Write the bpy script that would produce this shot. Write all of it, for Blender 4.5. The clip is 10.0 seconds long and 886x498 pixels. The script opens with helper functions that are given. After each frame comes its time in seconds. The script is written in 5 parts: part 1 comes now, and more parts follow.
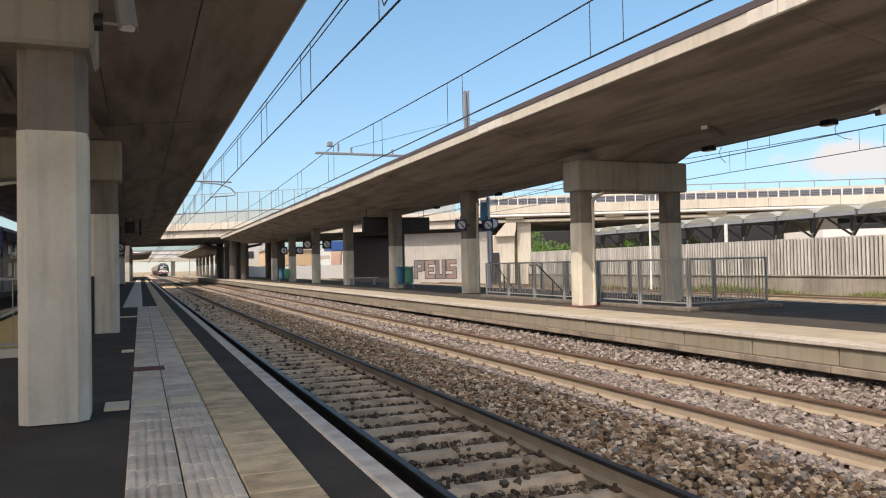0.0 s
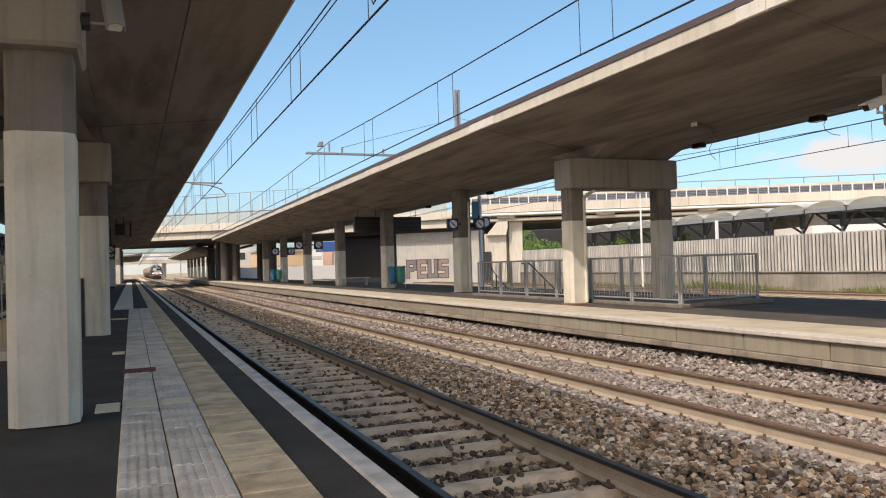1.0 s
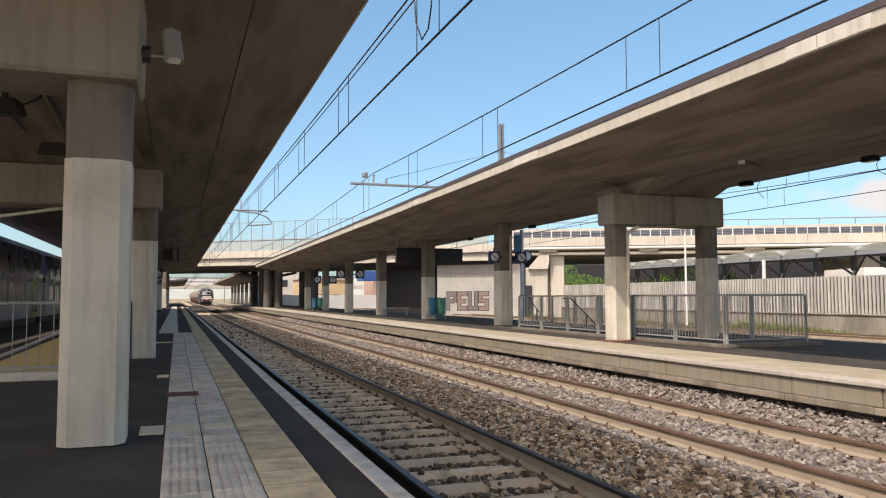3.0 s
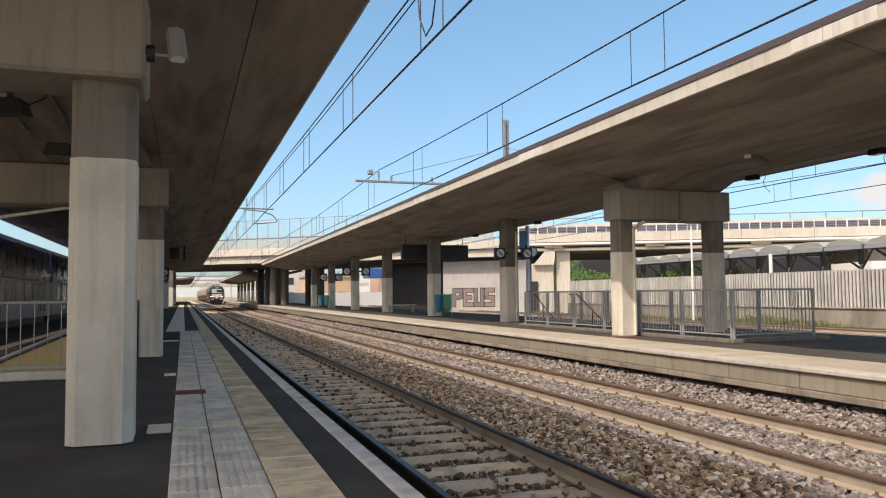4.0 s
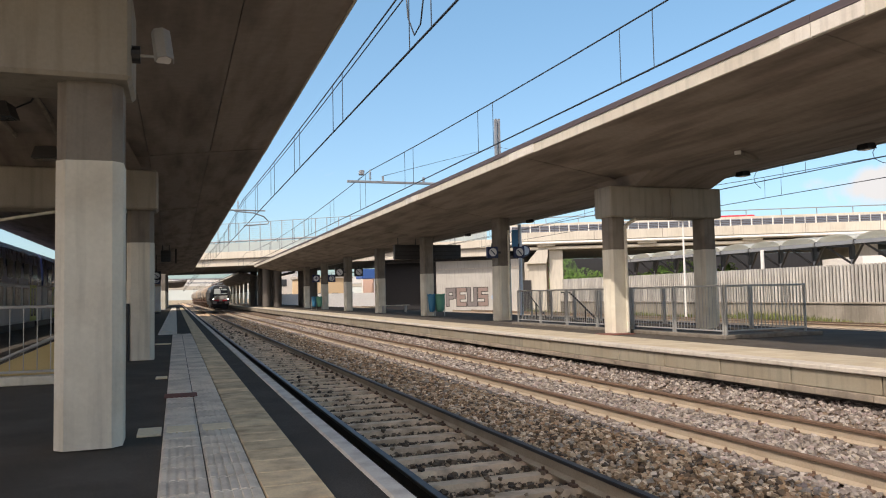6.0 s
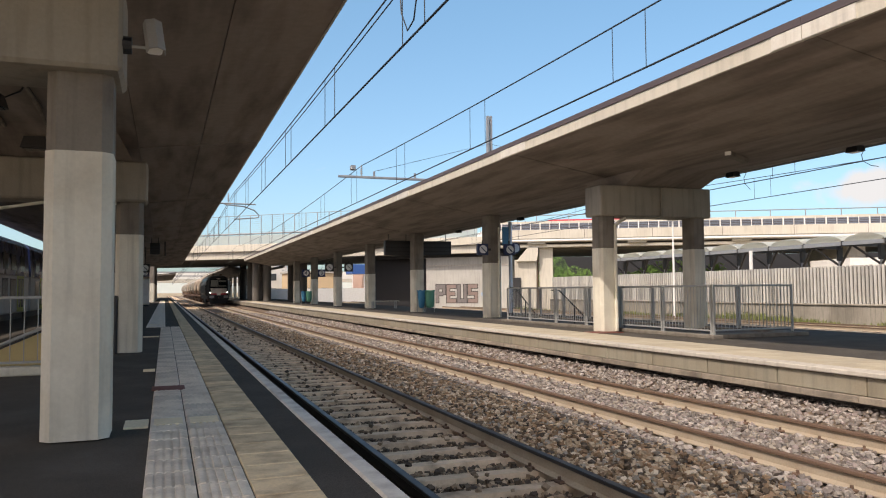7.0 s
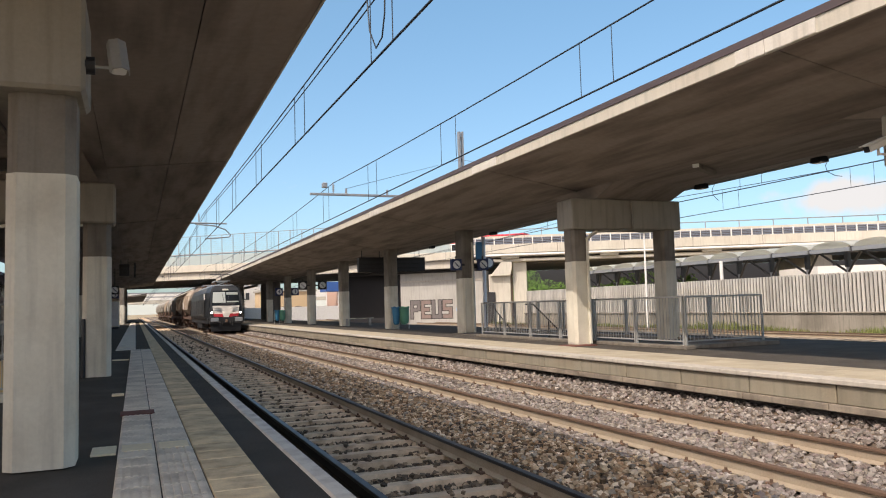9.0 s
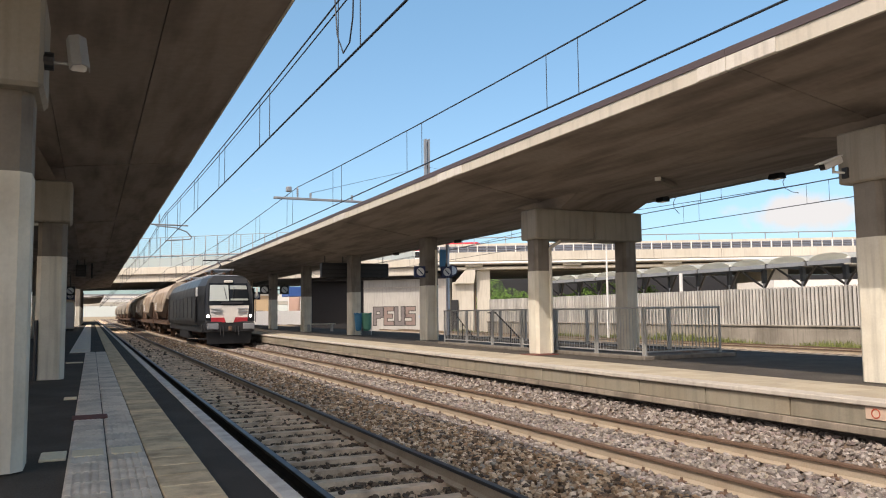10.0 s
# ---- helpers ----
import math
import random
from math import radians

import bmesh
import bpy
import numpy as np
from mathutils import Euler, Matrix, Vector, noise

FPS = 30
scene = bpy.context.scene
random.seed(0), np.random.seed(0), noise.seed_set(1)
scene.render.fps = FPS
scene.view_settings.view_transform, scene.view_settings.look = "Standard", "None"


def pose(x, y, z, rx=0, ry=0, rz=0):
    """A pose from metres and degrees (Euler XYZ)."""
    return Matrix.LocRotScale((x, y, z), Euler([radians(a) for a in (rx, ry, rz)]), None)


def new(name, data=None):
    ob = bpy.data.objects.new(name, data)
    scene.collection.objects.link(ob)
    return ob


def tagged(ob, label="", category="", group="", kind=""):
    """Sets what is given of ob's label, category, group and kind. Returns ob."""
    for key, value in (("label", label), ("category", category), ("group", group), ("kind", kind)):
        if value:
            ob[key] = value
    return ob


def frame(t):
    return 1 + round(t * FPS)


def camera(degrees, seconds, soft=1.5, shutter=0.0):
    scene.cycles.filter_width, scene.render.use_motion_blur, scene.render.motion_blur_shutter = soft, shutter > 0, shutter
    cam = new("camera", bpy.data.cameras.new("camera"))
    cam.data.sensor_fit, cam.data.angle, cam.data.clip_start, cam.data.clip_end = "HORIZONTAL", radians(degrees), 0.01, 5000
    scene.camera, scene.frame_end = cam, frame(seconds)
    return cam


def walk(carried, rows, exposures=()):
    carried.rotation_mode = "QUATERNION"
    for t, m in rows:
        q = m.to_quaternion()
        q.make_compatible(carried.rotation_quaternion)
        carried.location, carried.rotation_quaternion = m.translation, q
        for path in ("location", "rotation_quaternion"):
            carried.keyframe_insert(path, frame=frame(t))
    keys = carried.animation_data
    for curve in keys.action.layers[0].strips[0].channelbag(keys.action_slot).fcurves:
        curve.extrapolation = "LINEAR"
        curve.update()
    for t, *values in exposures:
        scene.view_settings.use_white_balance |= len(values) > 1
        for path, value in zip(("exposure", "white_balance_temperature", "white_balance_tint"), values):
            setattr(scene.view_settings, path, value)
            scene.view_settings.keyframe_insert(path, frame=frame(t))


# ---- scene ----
cam = camera(60.0, 10.0, soft=1.1)
PATH = [
    (0, 0.005, 0.003, 1.064, 91.24, 1.14, -21.52),
    (0.5, 0.008, 0.022, 1.057, 91.12, 1.51, -22.22),
    (1, 0.012, 0.011, 1.052, 91.19, 1.67, -22.11),
    (1.5, 0.003, 0.023, 1.049, 91.31, 1.79, -22.10),
    (2, 0.004, 0.004, 1.059, 92.07, 1.91, -21.41),
    (2.5, 0.000, 0.001, 1.067, 93.42, 1.31, -19.95),
    (3, -0.011, -0.005, 1.059, 93.62, 0.13, -19.12),
    (4.5, -0.000, 0.000, 1.060, 93.30, 0.79, -18.45),
    (5, 0.013, 0.001, 1.062, 93.42, 1.11, -18.61),
    (6.5, 0.021, 0.013, 1.050, 93.30, 0.92, -19.53),
    (7, 0.021, 0.000, 1.049, 93.08, 0.47, -19.91),
    (7.5, 0.025, 0.011, 1.053, 92.98, 0.53, -20.17),
    (8, 0.030, 0.019, 1.059, 93.07, 0.79, -20.28),
    (8.5, 0.044, 0.018, 1.060, 93.57, 1.35, -20.77),
    (9, 0.049, 0.012, 1.060, 94.21, 1.63, -21.78),
    (9.5, 0.050, 0.003, 1.060, 94.51, 1.33, -22.89),
    (10, 0.061, 0.016, 1.062, 94.69, 0.66, -24.53),
]
walk(cam, [(t, pose(x, y, z, rx, ry, rz)) for t, x, y, z, rx, ry, rz in PATH], [(0.0, 0.86, 7800, 17), (10.0, 0.86, 7800, 17)])

# ---- light ----
SUN_WAY = Vector((-0.72, -0.42, 1.0)).normalized()      # towards the sun
sun = new("sun", bpy.data.lights.new("sun", "SUN"))
sun.data.energy, sun.data.angle, sun.data.color = 2.0, radians(0.53), (1.0, 0.985, 0.975)
sun.matrix_world = Matrix.Translation((0, 0, 60)) @ SUN_WAY.to_track_quat("Z", "Y").to_matrix().to_4x4()

world = bpy.data.worlds.new("sky")
scene.world = world
world.use_nodes = True
wn, wl = world.node_tree.nodes, world.node_tree.links
wn.clear()
w_out, w_bg, w_sky = wn.new("ShaderNodeOutputWorld"), wn.new("ShaderNodeBackground"), wn.new("ShaderNodeTexSky")
w_sky.sky_type, w_sky.sun_disc = "NISHITA", False
w_sky.sun_elevation = math.asin(SUN_WAY.z)
w_sky.sun_rotation = math.atan2(SUN_WAY.x, SUN_WAY.y)
w_sky.air_density, w_sky.dust_density, w_sky.ozone_density = 0.70, 1.7, 2.0
w_geo, w_map, w_noise = wn.new("ShaderNodeTexCoord"), wn.new("ShaderNodeMapping"), wn.new("ShaderNodeTexNoise")
w_map.inputs["Scale"].default_value = (1.0, 1.0, 3.6)
w_noise.inputs["Scale"].default_value, w_noise.inputs["Detail"].default_value, w_noise.inputs["Roughness"].default_value = 4.2, 7.0, 0.55
w_ramp, w_sep, w_low, w_mul, w_mix = wn.new("ShaderNodeValToRGB"), wn.new("ShaderNodeSeparateXYZ"), wn.new("ShaderNodeMapRange"), wn.new("ShaderNodeMath"), wn.new("ShaderNodeMix")
w_ramp.color_ramp.elements[0].position, w_ramp.color_ramp.elements[1].position = 0.66, 0.80
w_low.inputs["From Min"].default_value, w_low.inputs["From Max"].default_value = 0.26, 0.10
w_mul.operation, w_mix.data_type = "MULTIPLY", "RGBA"
w_mix.inputs["B"].default_value = (2.9, 3.25, 3.65, 1)
wl.new(w_geo.outputs["Generated"], w_map.inputs["Vector"])
wl.new(w_map.outputs["Vector"], w_noise.inputs["Vector"])
wl.new(w_noise.outputs["Fac"], w_ramp.inputs["Fac"])
wl.new(w_geo.outputs["Generated"], w_sep.inputs["Vector"])
wl.new(w_sep.outputs["Z"], w_low.inputs["Value"])
wl.new(w_ramp.outputs["Color"], w_mul.inputs[0])
wl.new(w_low.outputs["Result"], w_mul.inputs[1])
# a bank of fair-weather cumulus low over the town
w_sub, w_scl, w_len, w_near, w_sum, w_edge, w_max = (wn.new("ShaderNodeVectorMath"), wn.new("ShaderNodeVectorMath"), wn.new("ShaderNodeVectorMath"),
                                                      wn.new("ShaderNodeMapRange"), wn.new("ShaderNodeMath"), wn.new("ShaderNodeMapRange"), wn.new("ShaderNodeMath"))
w_sub.operation, w_scl.operation, w_len.operation, w_sum.operation, w_max.operation = "SUBTRACT", "MULTIPLY", "LENGTH", "ADD", "MAXIMUM"
w_sub.inputs[1].default_value, w_scl.inputs[1].default_value = (0.752, 0.650, 0.112), (1.0, 1.0, 3.0)
w_near.inputs["From Min"].default_value, w_near.inputs["From Max"].default_value = 0.13, 0.0
w_edge.inputs["From Min"].default_value, w_edge.inputs["From Max"].default_value = 0.90, 1.16
w_puff = wn.new("ShaderNodeTexNoise")
w_puff.inputs["Scale"].default_value, w_puff.inputs["Detail"].default_value = 24.0, 7.0
wl.new(w_geo.outputs["Generated"], w_sub.inputs[0])
wl.new(w_sub.outputs["Vector"], w_scl.inputs[0])
wl.new(w_scl.outputs["Vector"], w_len.inputs[0])
wl.new(w_len.outputs["Value"], w_near.inputs["Value"])
wl.new(w_geo.outputs["Generated"], w_puff.inputs["Vector"])
wl.new(w_near.outputs["Result"], w_sum.inputs[0])
wl.new(w_puff.outputs["Fac"], w_sum.inputs[1])
wl.new(w_sum.outputs["Value"], w_edge.inputs["Value"])
wl.new(w_mul.outputs["Value"], w_max.inputs[0])
wl.new(w_edge.outputs["Result"], w_max.inputs[1])
wl.new(w_max.outputs["Value"], w_mix.inputs["Factor"])
w_tone = wn.new("ShaderNodeMix")                       # clear summer air: less white towards the horizon
w_tone.data_type, w_tone.blend_type = "RGBA", "MULTIPLY"
w_tone.inputs["B"].default_value = (0.86, 0.68, 0.69, 1)
w_rim = wn.new("ShaderNodeMapRange")
w_rim.inputs["From Min"].default_value, w_rim.inputs["From Max"].default_value = 0.50, 0.06
wl.new(w_sep.outputs["Z"], w_rim.inputs["Value"])
wl.new(w_rim.outputs["Result"], w_tone.inputs["Factor"])
w_clear = wn.new("ShaderNodeMix")
w_clear.data_type, w_clear.blend_type = "RGBA", "MULTIPLY"
w_clear.inputs["Factor"].default_value = 1.0
# thin warm haze around the sun, deeper blue away from it
w_dot, w_haze, w_tint = wn.new("ShaderNodeVectorMath"), wn.new("ShaderNodeMapRange"), wn.new("ShaderNodeMix")
w_dot.operation, w_dot.inputs[1].default_value = "DOT_PRODUCT", SUN_WAY
w_haze.inputs["From Min"].default_value, w_haze.inputs["From Max"].default_value = -0.15, 0.85
w_tint.data_type = "RGBA"
w_tint.inputs["A"].default_value, w_tint.inputs["B"].default_value = (0.75, 1.20, 1.21, 1), (1.20, 1.15, 0.97, 1)
wl.new(w_geo.outputs["Generated"], w_dot.inputs[0])
wl.new(w_dot.outputs["Value"], w_haze.inputs["Value"])
wl.new(w_haze.outputs["Result"], w_tint.inputs["Factor"])
wl.new(w_tint.outputs["Result"], w_clear.inputs["B"])
wl.new(w_sky.outputs["Color"], w_clear.inputs["A"])
wl.new(w_clear.outputs["Result"], w_tone.inputs["A"])
wl.new(w_tone.outputs["Result"], w_mix.inputs["A"])
wl.new(w_mix.outputs["Result"], w_bg.inputs["Color"])
wl.new(w_bg.outputs["Background"], w_out.inputs["Surface"])
w_bg.inputs["Strength"].default_value = 0.15


# ---- materials ----
def material(name, base, rough=0.8, metal=0.0, vary=0.25, scale=3.0, grain=40.0, bump=0.3, second=None, stain=0.35,
             streak=0.0, island=0.0, single=0.0, coat=0.0, emit=None, depth=0.01, along=0.0):
    """A procedural surface: two scales of noise over the base colour, a stain colour, optional rain streaks, relief."""
    m = bpy.data.materials.new(name)
    m.use_nodes = True
    n, l = m.node_tree.nodes, m.node_tree.links
    b = n["Principled BSDF"]
    b.inputs["Roughness"].default_value, b.inputs["Metallic"].default_value = rough, metal
    b.inputs["Coat Weight"].default_value = coat
    where = n.new("ShaderNodeNewGeometry")
    big, fine = n.new("ShaderNodeTexNoise"), n.new("ShaderNodeTexNoise")
    big.inputs["Scale"].default_value, big.inputs["Detail"].default_value = scale, 6
    fine.inputs["Scale"].default_value, fine.inputs["Detail"].default_value = grain, 3
    if along:                                              # marks drawn out lengthwise, as boards leave them in concrete
        am = n.new("ShaderNodeMapping")
        am.inputs["Scale"].default_value = (along, 0.45, 1.0)
        l.new(where.outputs["Position"], am.inputs["Vector"])
        l.new(am.outputs["Vector"], big.inputs["Vector"])
    else:
        l.new(where.outputs["Position"], big.inputs["Vector"])
    l.new(where.outputs["Position"], fine.inputs["Vector"])
    second = second or tuple(c * (1 - vary * 1.6) for c in base)
    r = n.new("ShaderNodeMapRange")
    r.inputs["From Min"].default_value, r.inputs["From Max"].default_value = 0.42, 0.72
    r.inputs["To Max"].default_value = stain
    l.new(big.outputs["Fac"], r.inputs["Value"])
    mix = n.new("ShaderNodeMix")
    mix.data_type = "RGBA"
    mix.inputs["A"].default_value, mix.inputs["B"].default_value = (*base, 1), (*second, 1)
    l.new(r.outputs["Result"], mix.inputs["Factor"])
    out = mix.outputs["Result"]
    if streak:
        mp, st, sr, sm = n.new("ShaderNodeMapping"), n.new("ShaderNodeTexNoise"), n.new("ShaderNodeMapRange"), n.new("ShaderNodeMix")
        mp.inputs["Scale"].default_value = (3.0, 3.0, 0.22)
        st.inputs["Scale"].default_value, st.inputs["Detail"].default_value = 3.0, 4
        sr.inputs["From Min"].default_value, sr.inputs["From Max"].default_value, sr.inputs["To Max"].default_value = 0.5, 0.72, streak
        sm.data_type = "RGBA"
        sm.inputs["B"].default_value = (*[c * 0.45 for c in base], 1)
        l.new(where.outputs["Position"], mp.inputs["Vector"])
        l.new(mp.outputs["Vector"], st.inputs["Vector"])
        l.new(st.outputs["Fac"], sr.inputs["Value"])
        l.new(sr.outputs["Result"], sm.inputs["Factor"])
        l.new(out, sm.inputs["A"])
        out = sm.outputs["Result"]
    hsv = n.new("ShaderNodeHueSaturation")
    v = n.new("ShaderNodeMapRange")
    v.inputs["To Min"].default_value, v.inputs["To Max"].default_value = 1 - vary, 1 + vary
    l.new(fine.outputs["Fac"], v.inputs["Value"])
    value = v.outputs["Result"]
    for amount, kind in ((island, "island"), (single, "single")):
        if amount:
            src = where.outputs["Random Per Island"] if kind == "island" else n.new("ShaderNodeObjectInfo").outputs["Random"]
            k, mm = n.new("ShaderNodeMapRange"), n.new("ShaderNodeMath")
            k.inputs["To Min"].default_value, k.inputs["To Max"].default_value = 1 - amount, 1 + amount
            mm.operation = "MULTIPLY"
            l.new(src, k.inputs["Value"])
            l.new(k.outputs["Result"], mm.inputs[0])
            l.new(value, mm.inputs[1])
            value = mm.outputs["Value"]
    l.new(out, hsv.inputs["Color"])
    l.new(value, hsv.inputs["Value"])
    l.new(hsv.outputs["Color"], b.inputs["Base Color"])
    rr = n.new("ShaderNodeMapRange")
    rr.inputs["To Min"].default_value, rr.inputs["To Max"].default_value = max(0.03, rough - 0.12), min(1, rough + 0.12)
    l.new(big.outputs["Fac"], rr.inputs["Value"])
    l.new(rr.outputs["Result"], b.inputs["Roughness"])
    if bump:
        bp = n.new("ShaderNodeBump")
        bp.inputs["Strength"].default_value, bp.inputs["Distance"].default_value = bump, depth
        l.new(fine.outputs["Fac"], bp.inputs["Height"])
        l.new(bp.outputs["Normal"], b.inputs["Normal"])
    if emit:
        b.inputs["Emission Color"].default_value, b.inputs["Emission Strength"].default_value = (*emit[:3], 1), emit[3]
    return m


def island_mix(m, colours):
    """Gives every loose piece of a mesh one of several colours."""
    n, l = m.node_tree.nodes, m.node_tree.links
    g, r = n.new("ShaderNodeNewGeometry"), n.new("ShaderNodeValToRGB")
    r.color_ramp.interpolation = "CONSTANT"
    while len(r.color_ramp.elements) < len(colours):
        r.color_ramp.elements.new(0.5)
    for i, c in enumerate(colours):
        r.color_ramp.elements[i].position, r.color_ramp.elements[i].color = i / len(colours), (*c, 1)
    l.new(g.outputs["Random Per Island"], r.inputs["Fac"])
    for link in list(l):
        if link.to_node.type == "HUE_SAT" and link.to_socket.name == "Color":
            l.remove(link)
    for node in n:
        if node.type == "HUE_SAT":
            l.new(r.outputs["Color"], node.inputs["Color"])
    return m


M = {}
M["painted_concrete"] = material("painted_concrete", (0.67, 0.65, 0.555), 0.8, vary=0.09, scale=1.6, grain=34, bump=0.4, stain=0.6, streak=0.45, second=(0.45, 0.41, 0.33))
M["bare_concrete"] = material("bare_concrete", (0.205, 0.185, 0.155), 0.85, vary=0.12, scale=2.2, grain=45, bump=0.35, stain=0.8, streak=0.6, second=(0.12, 0.10, 0.084))
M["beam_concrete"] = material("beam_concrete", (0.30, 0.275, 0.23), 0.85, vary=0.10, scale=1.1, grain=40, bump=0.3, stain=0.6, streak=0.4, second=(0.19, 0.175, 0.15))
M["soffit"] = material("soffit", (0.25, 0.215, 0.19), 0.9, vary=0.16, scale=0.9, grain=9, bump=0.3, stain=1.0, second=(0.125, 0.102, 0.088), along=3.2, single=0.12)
M["fascia"] = material("fascia", (0.50, 0.475, 0.41), 0.85, vary=0.08, scale=1.3, grain=35, bump=0.2, stain=0.45, streak=0.3, second=(0.40, 0.36, 0.30))
M["patch"] = material("patch", (0.57, 0.55, 0.50), 0.85, vary=0.1, scale=3, grain=35, bump=0.3, stain=0.6, streak=0.4, second=(0.48, 0.44, 0.38))
M["flashing"] = material("flashing", (0.10, 0.075, 0.075), 0.55, metal=0.3, vary=0.1, scale=2, bump=0.05)
M["asphalt"] = material("asphalt", (0.070, 0.062, 0.053), 0.95, vary=0.6, scale=1.3, grain=110, bump=0.8, stain=0.8, second=(0.115, 0.102, 0.088), depth=0.006)
M["asphalt"].node_tree.nodes["Principled BSDF"].inputs["Specular IOR Level"].default_value = 0.2
M["grey_tile"] = material("grey_tile", (0.80, 0.72, 0.61), 0.85, vary=0.18, scale=4, grain=60, bump=0.35, stain=0.75, second=(0.46, 0.40, 0.325), single=0.14, depth=0.004)
M["cream_tile"] = material("cream_tile", (0.76, 0.595, 0.375), 0.85, vary=0.18, scale=5, grain=60, bump=0.4, stain=0.85, second=(0.38, 0.265, 0.16), single=0.16, depth=0.006)
M["island_tile"] = material("island_tile", (0.415, 0.37, 0.28), 0.85, vary=0.14, scale=2.6, grain=60, bump=0.25, stain=0.6, second=(0.31, 0.26, 0.20), single=0.10, depth=0.004)
M["ledge"] = material("ledge", (0.29, 0.25, 0.20), 0.9, vary=0.14, scale=1.6, grain=35, bump=0.35, stain=0.9, streak=0.6, second=(0.12, 0.10, 0.08), single=0.10)
M["white_edge"] = material("white_edge", (0.74, 0.69, 0.61), 0.8, vary=0.12, scale=5, grain=60, bump=0.2, stain=0.7, second=(0.40, 0.34, 0.29))
M["platform_wall"] = material("platform_wall", (0.25, 0.23, 0.18), 0.9, vary=0.1, scale=1.4, grain=35, bump=0.3, stain=0.55, streak=0.35, second=(0.22, 0.18, 0.125), single=0.08)
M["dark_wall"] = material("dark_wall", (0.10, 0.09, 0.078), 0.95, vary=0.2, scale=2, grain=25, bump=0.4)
M["ballast_bed"] = material("ballast_bed", (0.135, 0.098, 0.070), 0.95, vary=0.6, scale=1.3, grain=16, bump=1.0, stain=0.5, second=(0.095, 0.082, 0.070), depth=0.05)
M["ballast"] = island_mix(material("ballast", (0.3, 0.25, 0.2), 0.95, vary=0.2, scale=4, grain=60, bump=0.3, island=0.25),
                          [(0.34, 0.215, 0.125), (0.46, 0.31, 0.185), (0.52, 0.39, 0.26), (0.20, 0.14, 0.09), (0.58, 0.45, 0.31), (0.10, 0.075, 0.055), (0.41, 0.265, 0.16), (0.66, 0.55, 0.42), (0.28, 0.25, 0.21)])
# oily stone; next to the platform the dark tone also stands for shadow
M["dark_ballast"] = island_mix(material("dark_ballast", (0.12, 0.09, 0.07), 0.95, vary=0.2, scale=4, grain=60, bump=0.3, island=0.25),
                               [(0.15, 0.11, 0.075), (0.24, 0.17, 0.115), (0.08, 0.06, 0.045), (0.33, 0.24, 0.16), (0.13, 0.10, 0.07), (0.46, 0.35, 0.24)])
M["pink_ballast"] = island_mix(material("pink_ballast", (0.35, 0.28, 0.25), 0.95, vary=0.2, scale=4, grain=60, bump=0.3, island=0.22),
                               [(0.225, 0.20, 0.185), (0.27, 0.245, 0.22), (0.185, 0.16, 0.145), (0.31, 0.275, 0.24), (0.235, 0.195, 0.185), (0.145, 0.12, 0.105), (0.30, 0.275, 0.255)])
# near sleepers: colour brightened to offset the roof's shade
M["sleeper"] = material("sleeper", (0.78, 0.60, 0.42), 0.9, vary=0.15, scale=4, grain=40, bump=0.35, stain=0.8, second=(0.26, 0.175, 0.115), single=0.14)
# the other tracks: duller copy, toned down for sleepers in the sun
M["sun_sleeper"] = material("sun_sleeper", (0.36, 0.32, 0.265), 0.9, vary=0.15, scale=4, grain=40, bump=0.35, stain=0.7, second=(0.22, 0.18, 0.145), single=0.12)
# near left rail: the platform's shade is put into this dark colour
M["rail_shaded"] = material("rail_shaded", (0.045, 0.032, 0.025), 0.8, vary=0.2, scale=3, grain=50, bump=0.25)
# darker copy of rail_side for the rails that lie in the sun
M["rail_far"] = material("rail_far", (0.34, 0.285, 0.215), 0.8, vary=0.2, scale=3, grain=50, bump=0.25, second=(0.22, 0.15, 0.10))
M["rust"] = material("rust", (0.13, 0.08, 0.055), 0.85, vary=0.25, scale=6, grain=60, bump=0.3, second=(0.09, 0.05, 0.033))
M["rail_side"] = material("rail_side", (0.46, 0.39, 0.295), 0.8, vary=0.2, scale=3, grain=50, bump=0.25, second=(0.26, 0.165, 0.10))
M["rail_head"] = material("rail_head", (0.035, 0.03, 0.031), 0.42, metal=0.3, vary=0.08, scale=4, grain=60, bump=0.03)
M["galvanised"] = material("galvanised", (0.36, 0.37, 0.36), 0.55, metal=0.3, vary=0.1, scale=8, grain=60, bump=0.05)
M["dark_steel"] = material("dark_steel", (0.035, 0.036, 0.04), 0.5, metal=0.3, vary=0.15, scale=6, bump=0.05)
M["black_plastic"] = material("black_plastic", (0.012, 0.012, 0.014), 0.5, vary=0.2, scale=8, bump=0.05)
M["white_paint"] = material("white_paint", (0.75, 0.75, 0.73), 0.5, vary=0.05, scale=4, bump=0.05, second=(0.55, 0.54, 0.50))
M["cream_concrete"] = material("cream_concrete", (0.565, 0.54, 0.475), 0.9, vary=0.08, scale=0.5, grain=12, bump=0.25, stain=0.5, streak=0.3, second=(0.40, 0.365, 0.30), depth=0.02)
M["grey_concrete"] = material("grey_concrete", (0.47, 0.44, 0.39), 0.9, vary=0.1, scale=0.6, grain=14, bump=0.25, stain=0.55, streak=0.4, second=(0.28, 0.265, 0.235), depth=0.02)
M["dirt"] = material("dirt", (0.38, 0.30, 0.20), 0.95, vary=0.25, scale=0.35, grain=6, bump=0.5, stain=0.7, second=(0.10, 0.115, 0.05), depth=0.05)
M["leaf"] = material("leaf", (0.12, 0.235, 0.04), 0.7, vary=0.2, scale=0.8, grain=9, bump=0.1, island=0.4, second=(0.04, 0.09, 0.02))
